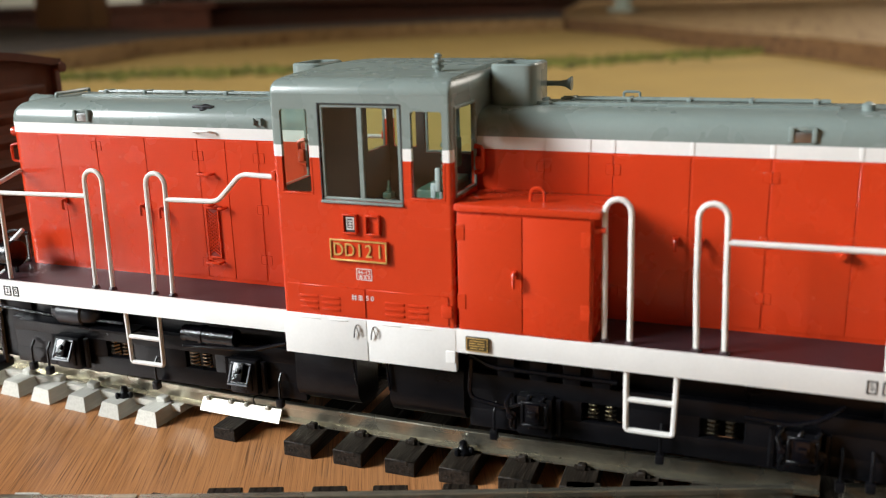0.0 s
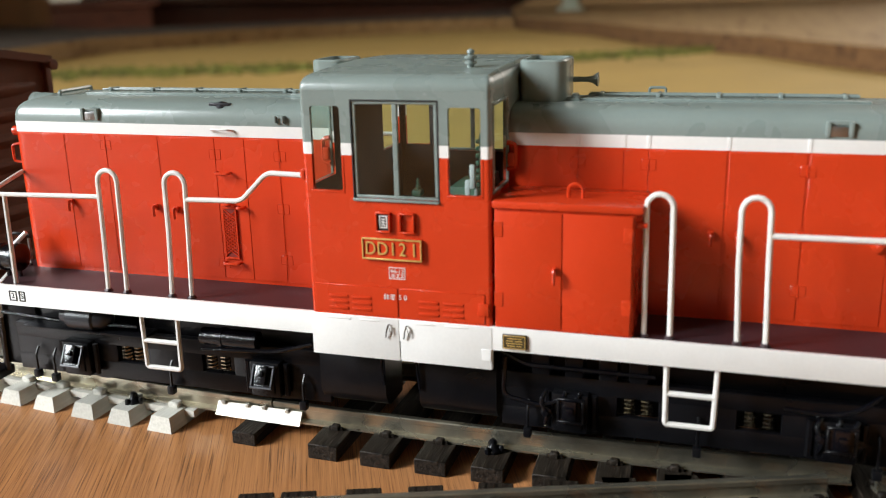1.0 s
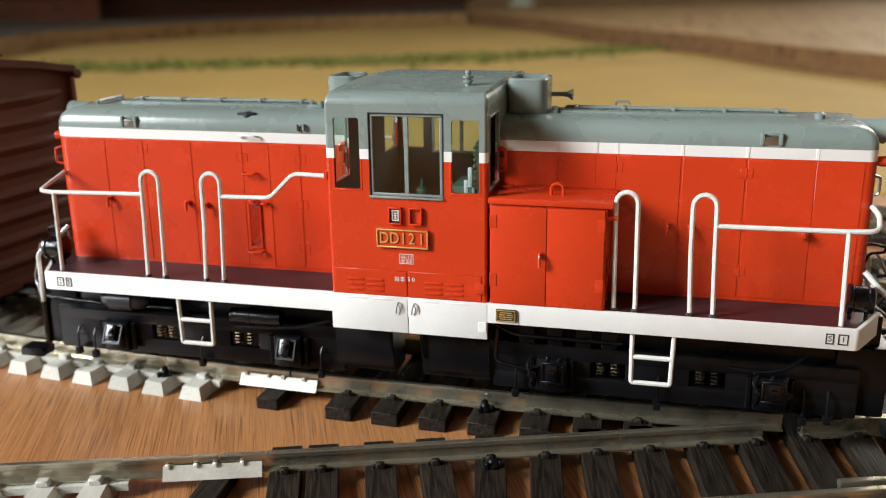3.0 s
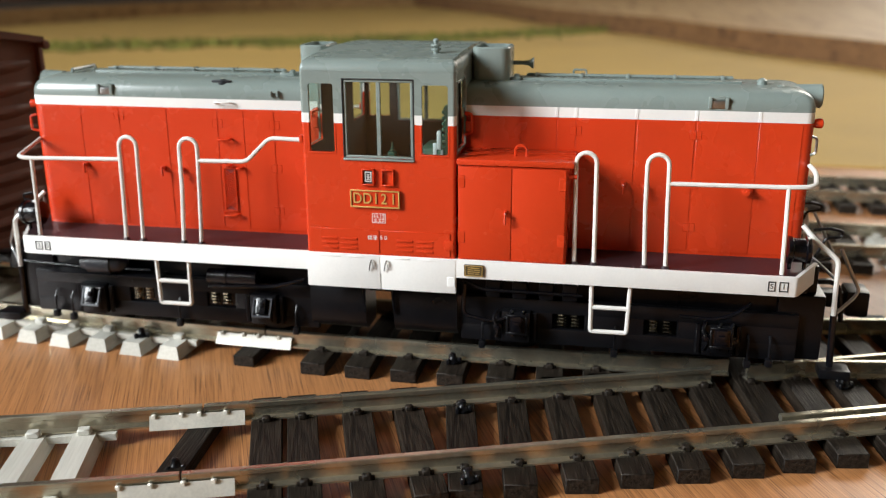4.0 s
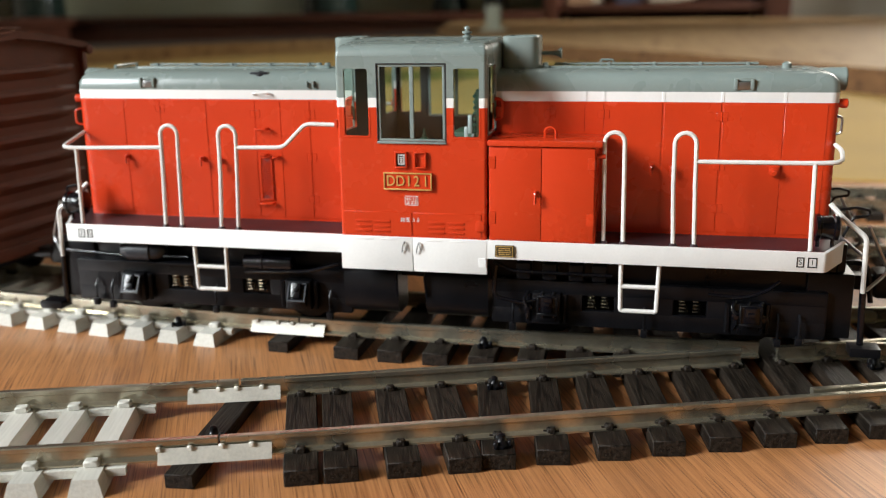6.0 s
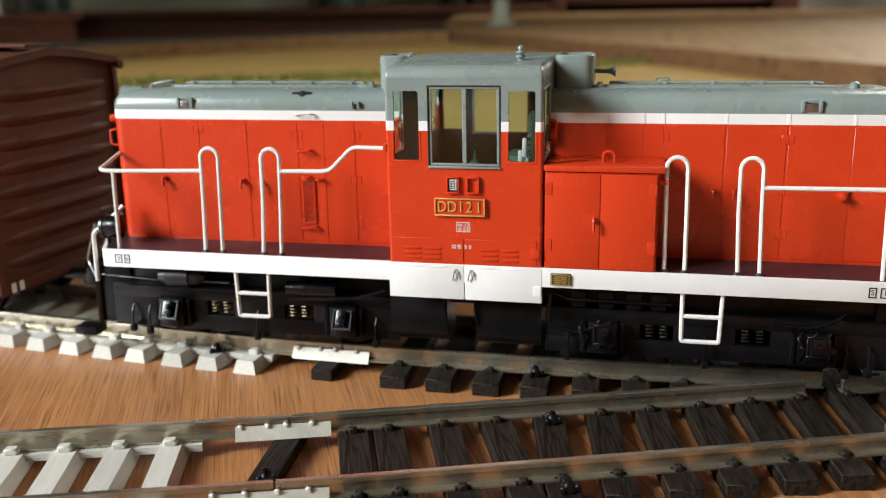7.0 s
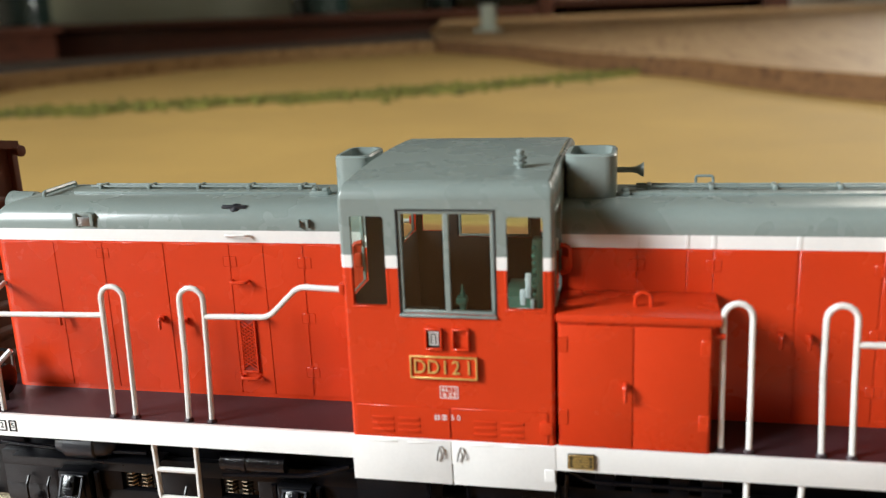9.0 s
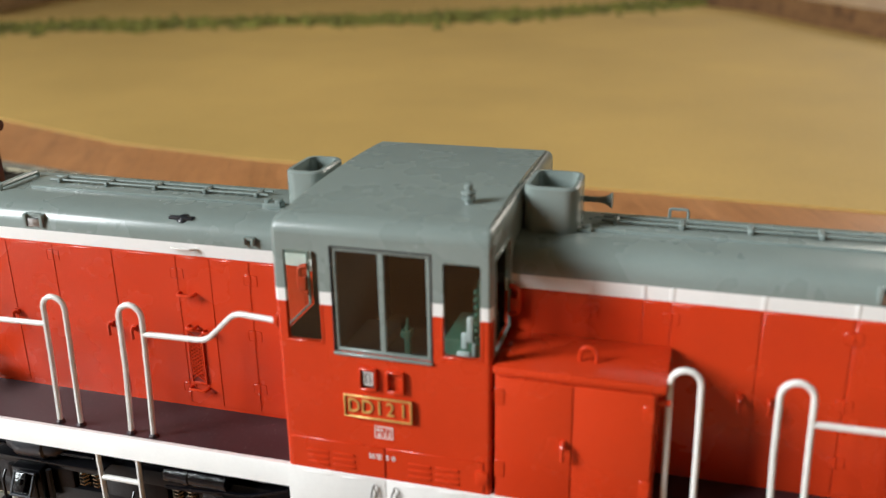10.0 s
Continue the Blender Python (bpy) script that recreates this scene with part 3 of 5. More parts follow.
for ln, white, z in ((LINE_M, True, 0.0), (LINE_N, False, 0.0)):
    ft = thing("track", (0, ln[len(ln) // 2].y, 0), "nickel rail track with %s ties behind the locomotive" % ("white and dark" if white else "dark"), "model track", "tracks")
    o = ORIGIN[ft.name]
    for l2 in (ln, offset(ln, GAUGE)):
        rail(l2, -70, 36, ft)
    for i in range(70):
        ob = put_tie(TIE_W if white and (i < 38 or i in (53, 54)) else TIE_D, ft, ln, -32 + i * 0.78)
        ob.matrix_basis = Matrix.Translation(-o * S) @ ob.matrix_basis

# ---------------------------------------------------------------- locomotive
CY = 1.68            # its centre line
BACK = 2 * CY
loco = thing("locomotive", (0, CY, 0.0), "red and grey model diesel locomotive with white stripe and white sills", "model locomotive")


def both(f):
    """Calls f for the near side and, mirrored about the centre line, for the far side."""
    f(lambda y: y, 1)
    f(lambda y: BACK - y, -1)


def span(y, a, b):
    return tuple(sorted((y(a), y(b))))


# deck and white sills
bm = B()
loft(bm, [[(x, y, z) for x, y in ((-5.92, 0.03), (5.92, 0.03), (6.28, 0.72), (6.28, BACK - 0.72), (5.92, BACK - 0.03), (-5.92, BACK - 0.03), (-6.28, BACK - 0.72), (-6.28, 0.72))] for z in (2.02, 2.136)], [0])
part("deck", bm, DECK, loco, "plum-brown walkway deck")
RAILSEC = [(-0.035, 1.865), (0.035, 1.865), (0.035, 2.13), (0.025, 2.148), (-0.025, 2.148), (-0.035, 2.13)]
for y in (1, -1):
    yy = (lambda v: v) if y == 1 else (lambda v: BACK - v)
    part("side_sill", sweep(B(), [(-6.30, yy(0.74)), (-5.93, yy(0.035)), (-5.9, yy(0.02)), (5.9, yy(0.02)), (5.93, yy(0.035)), (6.30, yy(0.74))], RAILSEC), WHITE, loco, "white painted side sill")
part("frame", box(B(), -6.2, 6.2, 0.56, BACK - 0.56, 1.36, 2.015, 0.02), BLACK, loco, "black underframe")
for s in (-1, 1):
    part("end_beam", box(B(), min(s * 6.22, s * 6.34), max(s * 6.22, s * 6.34), 0.62, BACK - 0.62, 0.95, 2.13, 0.03), BLACK, loco, "black end beam")
    part("pilot", box(B(), min(s * 5.8, s * 6.46), max(s * 5.8, s * 6.46), 0.50, BACK - 0.50, 0.72, 1.72, 0.05), BLACK, loco, "black pilot plate below the end beam")

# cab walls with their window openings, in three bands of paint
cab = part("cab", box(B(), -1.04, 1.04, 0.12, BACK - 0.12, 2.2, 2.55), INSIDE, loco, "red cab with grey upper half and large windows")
ZB = [2.14, 3.61, 3.69, 4.115, 4.255, 4.68, 4.745, 4.86]
XB = [-1.14, -1.015, -0.645, -0.50, 0.53, 0.655, 1.03, 1.14]
OPEN = [(-1.015, -0.645, 3.69, 4.68), (-0.50, 0.53, 3.61, 4.745), (0.655, 1.03, 3.69, 4.68)]


def band(z):
    return 0 if z < 4.11 else (1 if z < 4.25 else 2)


def cab_side(y, sg):
    bm = B()
    y0, y1 = span(y, 0.0, 0.05)
    for xa, xb in zip(XB, XB[1:]):
        for za, zb in zip(ZB, ZB[1:]):
            xm, zm = (xa + xb) / 2, (za + zb) / 2
            if not any(a < xm < b and c < zm < d for a, b, c, d in OPEN):
                box(bm, xa, xb, y0, y1, za, zb, mi=band(zm))
    weld(bm)
    bmesh.ops.bevel(bm, geom=[e for e in bm.edges if all(abs(abs(v.co.x) - 1.14) < 0.002 and abs(v.co.y - y(0.0)) < 0.002 for v in e.verts)], offset=0.044, segments=4, affect="EDGES", profile=0.5)
    for f in bm.faces:
        mid = f.calc_center_median()
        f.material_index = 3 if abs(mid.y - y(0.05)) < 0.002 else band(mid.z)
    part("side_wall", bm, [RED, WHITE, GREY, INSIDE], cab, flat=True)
    # thin raised surrounds and the grey double sash
    for a, b, c, d in (OPEN[0], OPEN[2]):
        bm = B()
        f0, f1 = span(y, -0.006, 0.02)
        for q in ((a - 0.03, b + 0.03, c - 0.03, c), (a - 0.03, a, c, 4.11), (b, b + 0.03, c, 4.11)):
            box(bm, q[0], q[1], f0, f1, q[2], q[3], 0.006, seg=1)
        w0, w1 = span(y, 0.002, 0.048)
        for px, pz, dx, dz, m in ((a, c, 1, 1, 0), (b, c, -1, 1, 0), (a, d, 1, -1, 1), (b, d, -1, -1, 1)):
            fillet(bm, px, pz, dx, dz, 0.04, w0, w1, m)
        part("window_frame", bm, [RED, GREY], cab, "thin window surround with rounded corners")
        g0, g1 = span(y, 0.022, 0.028)
        part("pane", box(B(), a, b, g0, g1, c, d), GLASS, cab).visible_shadow = False
    a, b, c, d = OPEN[1]
    bm = B()
    f0, f1 = span(y, 0.012, 0.046)
    for q in ((a + 0.002, b - 0.002, c + 0.002, c + 0.04), (a + 0.002, b - 0.002, d - 0.04, d - 0.002), (a + 0.002, a + 0.045, c + 0.04, d - 0.04), (b - 0.045, b - 0.002, c + 0.04, d - 0.04), (-0.012, 0.052, c + 0.04, d - 0.04)):
        box(bm, q[0], q[1], f0, f1, q[2], q[3], 0.008, seg=1)
    part("window_frame", bm, GREY, cab, "grey double sash frame")
    k0, k1 = span(y, -0.03, 0.006)
    part("window_sill", box(B(), a - 0.015, b + 0.015, k0, k1, c - 0.03, c + 0.004, 0.008, seg=1), GREY, cab)
    bm = B()
    k0, k1 = span(y, -0.004, 0.05)
    for q in ((a - 0.014, b + 0.014, d, d + 0.014), (a - 0.014, a, c, d), (b, b + 0.014, c, d)):
        box(bm, q[0], q[1], k0, k1, q[2], q[3])
    part("gasket", bm, INK, cab, "thin black rubber gasket round the sash")
    g0, g1 = span(y, 0.022, 0.028)
    for p0, p1 in ((a + 0.045, -0.012), (0.052, b - 0.045)):
        part("pane", box(B(), p0, p1, g0, g1, c + 0.04, d - 0.04), GLASS, cab).visible_shadow = False
    # lower hatch panels with louvres
    bm = B()
    h0, h1 = span(y, -0.012, 0.0)
    for q0, q1 in ((-1.08, -0.012), (0.012, 1.06)):
        box(bm, q0, q1, h0, h1, 2.17, 2.535, 0.005, seg=1)
    part("hatch", bm, RED, cab)
    bm = B()
    for x0 in (-0.90, -0.60, 0.25, 0.55):
        for k in range(3):
            z = 2.22 + k * 0.075
            l0, l1 = span(y, -0.026, -0.008)
            box(bm, x0, x0 + 0.25, l0, l1, z, z + 0.035, 0.010)
    part("louvre", bm, RED, cab, "pressed red louvres")
    bm = B()
    for z in (2.28,):
        k0, k1 = span(y, -0.035, -0.008)
        box(bm, 0.98, 1.11, k0, k1, z, z + 0.15, 0.01)
    part("hinge", bm, RED, cab)
    # white skirt below
    sk0, sk1 = span(y, -0.022, 0.06)
    bm = B()
    box(bm, -1.15, -0.006, sk0, sk1, 1.61, 2.145, 0.014)
    box(bm, 0.006, 1.145, sk0, sk1, 1.61, 2.145, 0.014)
    part("skirt", bm, WHITE, cab, "white painted skirt panel")
    bm = B()
    e0, e1 = span(y, -0.030, -0.018)
    for q in ((-0.95, -0.62, 2.095, 2.118), (-0.5, -0.26, 2.095, 2.118), (0.2, 0.45, 2.10, 2.123), (0.58, 0.86, 2.10, 2.123), (1.02, 1.135, 1.72, 1.87)):
        box(bm, q[0], q[1], e0, e1, q[2], q[3], 0.006, seg=1)
    part("hinge", bm, WHITE, cab)
    for x in (-0.13, 0.10):
        part("handle", tube(B(), rounded([(x, y(-0.02), 2.07), (x, y(-0.06), 2.08), (x - 0.025, y(-0.06), 2.0), (x - 0.04, y(-0.045), 1.91)], 0.03), 0.009, 6), STEEL, cab, "small bare metal door handle")
        part("handle", tube(B(), rounded([(x, y(-0.06), 2.078), (x + 0.022, y(-0.06), 2.0), (x + 0.03, y(-0.045), 1.94)], 0.03), 0.006, 6), STEEL, cab, "small bare metal door handle")


both(cab_side)
# end walls of the cab: above the hoods, with one window each side
for s in (-1, 1):
    bm = B()
    x0, x1 = (1.09, 1.14) if s > 0 else (-1.14, -1.09)
    YB = [0.05, 0.13, 0.82, BACK - 0.82, BACK - 0.13, BACK - 0.05]
    for ya, yb in zip(YB, YB[1:]):
        for za, zb in zip([2.14, 3.72, 4.115, 4.255, 4.70, 4.86], [3.72, 4.115, 4.255, 4.70, 4.86]):
            ym, zm = (ya + yb) / 2, (za + zb) / 2
            if zm > 3.72 and zm < 4.70 and (0.13 < ym < 0.82 or BACK - 0.82 < ym < BACK - 0.13):
                continue
            box(bm, x0, x1, ya, yb, za, zb, mi=band(zm))
    weld(bm)
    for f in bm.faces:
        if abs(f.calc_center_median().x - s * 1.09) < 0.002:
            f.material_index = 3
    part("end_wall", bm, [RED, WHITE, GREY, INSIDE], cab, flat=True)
    for ya, yb in ((0.13, 0.82), (BACK - 0.82, BACK - 0.13)):
        bm = B()
        f0, f1 = (1.12, 1.155) if s > 0 else (-1.155, -1.12)
        for q in ((ya - 0.025, yb + 0.025, 3.69, 3.725), (ya - 0.025, yb + 0.025, 4.69, 4.725), (ya - 0.025, ya + 0.01, 3.725, 4.69), (yb - 0.01, yb + 0.025, 3.725, 4.69)):
            box(bm, f0, f1, q[0], q[1], q[2], q[3], 0.006, seg=1)
        part("window_frame", bm, GREY, cab, "grey end window frame")
        part("pane", box(B(), s * 1.113 - 0.004, s * 1.113 + 0.004, ya, yb, 3.72, 4.70), GLASS, cab).visible_shadow = False
    bm = B()
    tube(bm, rounded([(s * 1.14, 0.80, 4.18), (s * 1.24, 0.80, 4.16), (s * 1.24, 0.80, 3.88), (s * 1.14, 0.80, 3.86)], 0.05), 0.03, 6)
    box(bm, s * 1.19 - 0.04, s * 1.19 + 0.04, 0.76, 0.84, 3.90, 4.06, 0.02)
    part("grab_handle", bm, RED, cab)
# roof with soft shoulders
rings = []
for z, i in ((4.861, 0.0), (4.90, 0.005), (4.945, 0.025), (4.985, 0.07), (5.01, 0.13), (5.022, 0.2)):
    rings.append(rrect(-1.141 + i * 0.34, 1.141 - i * 0.34, -0.001 + i, BACK + 0.001 - i, z, 0.05, 4))
bm = loft(B(), rings, [0] * 6)
n = 10
prof = [(0.188 + (BACK - 0.376) * k / n, 5.024 + 0.05 * (1 - (2 * k / n - 1) ** 2)) for k in range(n + 1)]
a = [bm.verts.new((-1.072, y, z)) for y, z in prof]
b = [bm.verts.new((1.072, y, z)) for y, z in prof]
for k in range(n):
    bm.faces.new((a[k], b[k], b[k + 1], a[k + 1]))
bm.faces.new(a + [bm.verts.new((-1.072, BACK - 0.188, 5.02)), bm.verts.new((-1.072, 0.188, 5.02))])
bm.faces.new(b + [bm.verts.new((1.072, BACK - 0.188, 5.02)), bm.verts.new((1.072, 0.188, 5.02))])
for y in (0.188, BACK - 0.188):
    bm.faces.new([bm.verts.new((x, y, z)) for x, z in ((-1.072, 5.02), (1.072, 5.02), (1.072, 5.024), (-1.072, 5.024))])
part("roof", bm, GREY, cab, "grey cab roof with rounded shoulders")
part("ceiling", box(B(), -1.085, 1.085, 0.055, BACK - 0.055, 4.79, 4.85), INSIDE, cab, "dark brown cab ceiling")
# whistle on the roof
bm = B()
lathe(bm, (0.72, 0.76, 5.03), (0, 0, 1), [(0, 0.045), (0.06, 0.045), (0.065, 0.072), (0.095, 0.072), (0.10, 0.04), (0.12, 0.04), (0.125, 0.075), (0.155, 0.075), (0.16, 0.036), (0.185, 0.036), (0.19, 0.048), (0.22, 0.042), (0.235, 0.02)], 14)
part("whistle", bm, GREY, cab, "small turned grey roof whistle")
# inside of the cab
bm = B()
box(bm, 0.55, 1.0, 0.35, 1.05, 2.56, 3.72, 0.04)
box(bm, 0.78, 1.0, 0.40, 1.0, 3.721, 3.80, 0.03)
box(bm, 0.86, 1.0, 0.55, 0.75, 3.951, 4.30, 0.02)
con = part("control_stand", bm, GREEN, cab, "green control stand inside the cab")
bm = B()
box(bm, 0.93, 1.0, 0.32, 0.42, 3.4, 4.36, 0.01)
for k in range(9):
    box(bm, 0.875, 0.925, 0.34, 0.40, 3.55 + k * 0.085, 3.60 + k * 0.085, 0.01, seg=1)
part("dial", bm, GREEN, con)
part("dial", box(B(), 0.70, 0.84, 0.30, 0.348, 3.42, 3.60, 0.02), PALE, con, "pale dial face")
bm = box(B(), 0.80, 0.865, 0.33, 0.39, 3.70, 3.98, 0.02)
box(bm, 0.74, 0.80, 0.34, 0.38, 3.62, 3.80, 0.015)
box(bm, 0.86, 0.90, 0.31, 0.35, 3.56, 3.70, 0.012)
part("dial", bm, PALE, con, "pale gauge column with uneven edges")
bm = B()
box(bm, 0.0, 0.07, 0.7, 0.77, 2.56, 3.52, 0.02)
box(bm, -0.03, 0.09, 0.66, 0.80, 3.50, 3.58, 0.02)
lathe(bm, (0.035, 0.73, 3.57), (0, 0, 1), [(0, 0.03), (0.06, 0.03), (0.07, 0.018), (0.14, 0.016), (0.15, 0.01)], 8)
part("brake_stand", bm, GREEN, cab, "small green brake stand inside the cab")
part("bulkhead", box(B(), -1.0, -0.55, 1.1, 2.2, 2.56, 2.95, 0.03), INSIDE, cab, "dark brown cab equipment box")
part("floor_box", box(B(), -0.5, 0.5, 1.2, 2.2, 2.56, 2.9, 0.03), INSIDE, cab, "dark brown cab equipment box")

# plates and markings on both cab sides (the near one is seen)
plate = part("number_plate", box(B(), -0.425, 0.32, -0.035, 0.0, 2.885, 3.15, 0.006, seg=1), RED, cab, "red plate with raised brass border and lettering")
bm = B()
for q in ((-0.425, 0.32, 2.885, 2.905), (-0.425, 0.32, 3.13, 3.15), (-0.425, -0.405, 2.905, 3.13), (0.30, 0.32, 2.905, 3.13)):
    box(bm, q[0], q[1], -0.052, -0.033, q[2], q[3], 0.004, seg=1)
part("border", bm, BRASS, plate)
for ch, x in (("D", -0.315), ("D", -0.165), ("1", -0.035), ("2", 0.085), ("1", 0.225)):
    lettering("lettering", ch, 0.225, (x, -0.042, 3.017), plate, BRASS, depth=0.008, stretch=0.86)
for x0, filled in ((-0.245, True), (0.05, False)):
    bm = B()
    for q in ((x0, x0 + 0.19, 3.215, 3.24), (x0, x0 + 0.19, 3.44, 3.465), (x0, x0 + 0.025, 3.24, 3.44), (x0 + 0.165, x0 + 0.19, 3.24, 3.44)):
        box(bm, q[0], q[1], -0.05, 0.0, q[2], q[3], 0.008, seg=1)
    holder = part("card_holder", bm, RED, cab, "small red card holder frame")
    if filled:
        part("card", box(B(), x0 + 0.026, x0 + 0.164, -0.02, 0.0, 3.241, 3.439), INK, holder, "black card with a white mark")
        bm = B()
        for q in ((0.04, 0.15, 0.17, 0.185), (0.045, 0.06, 0.045, 0.17), (0.13, 0.145, 0.045, 0.17), (0.045, 0.145, 0.035, 0.05), (0.072, 0.118, 0.135, 0.148), (0.072, 0.118, 0.10, 0.113), (0.072, 0.118, 0.065, 0.078), (0.089, 0.101, 0.065, 0.148)):
            box(bm, x0 + q[0], x0 + q[1], -0.026, -0.019, 3.235 + q[2], 3.235 + q[3])
        part("mark", bm, LETTERWHITE, holder)
bm = B()
for q in ((-0.112, 0.092, 2.645, 2.653), (-0.112, 0.092, 2.782, 2.79), (-0.112, -0.104, 2.653, 2.782), (0.084, 0.092, 2.653, 2.782), (-0.085, -0.035, 2.665, 2.675), (-0.085, -0.035, 2.69, 2.698), (-0.065, -0.055, 2.665, 2.71), (-0.02, 0.025, 2.665, 2.673), (-0.02, 0.025, 2.70, 2.708), (-0.003, 0.007, 2.665, 2.708), (0.035, 0.07, 2.665, 2.673), (0.035, 0.07, 2.70, 2.708), (0.048, 0.057, 2.665, 2.708)):
    box(bm, q[0], q[1], -0.005, 0.0, q[2], q[3])
for q in ((-0.185, -0.115, 2.40, 2.408), (-0.185, -0.115, 2.43, 2.438), (-0.175, -0.165, 2.385, 2.455), (-0.14, -0.13, 2.385, 2.455), (-0.10, -0.04, 2.395, 2.403), (-0.10, -0.04, 2.42, 2.428), (-0.10, -0.04, 2.443, 2.451), (-0.075, -0.065, 2.385, 2.455)):
    box(bm, q[0], q[1], -0.018, -0.011, q[2], q[3])
part("marking", bm, LETTERWHITE, cab, "small white painted inspection marks")
lettering("marking", "44-12", 0.075, (-0.01, -0.004, 2.742), cab, LETTERWHITE, depth=0.002)
lettering("marking", "5 0", 0.085, (0.055, -0.016, 2.422), cab, LETTERWHITE, depth=0.002)
bp = part("builders_plate", box(B(), 1.27, 1.56, -0.045, -0.008, 1.905, 2.085, 0.01, seg=1), DARKPLATE, loco, "small dark brass builder's plate")
bm = B()
for q in ((1.285, 1.545, 1.915, 1.923), (1.285, 1.545, 2.067, 2.075), (1.285, 1.293, 1.923, 2.067), (1.537, 1.545, 1.923, 2.067), (1.33, 1.50, 2.035, 2.045), (1.32, 1.40, 2.005, 2.015), (1.42, 1.51, 2.005, 2.015), (1.32, 1.51, 1.975, 1.984), (1.33, 1.42, 1.945, 1.954), (1.44, 1.50, 1.945, 1.954)):
    box(bm, q[0], q[1], -0.052, -0.044, q[2], q[3])
part("border", bm, BRASS, bp)
# small end markings on the white sill
for ch, x in (("2", -5.66), ("S", -5.51), ("S", 5.60), ("I", 5.76)):
    w = 0.062 if ch != "S" else 0.05
    bm = B()
    for q in ((x - w, x + w, 1.932, 1.947), (x - w, x + w, 2.063, 2.078), (x - w, x - w + 0.015, 1.947, 2.063), (x + w - 0.015, x + w, 1.947, 2.063)):
        box(bm, q[0], q[1], -0.021, -0.014, q[2], q[3])
    part("marking", bm, INK, loco, "small black boxed mark")
    lettering("marking", ch, 0.105, (x, -0.018, 2.005), loco, INK, depth=0.002)

# hoods
H0, H1 = 0.88, BACK - 0.88


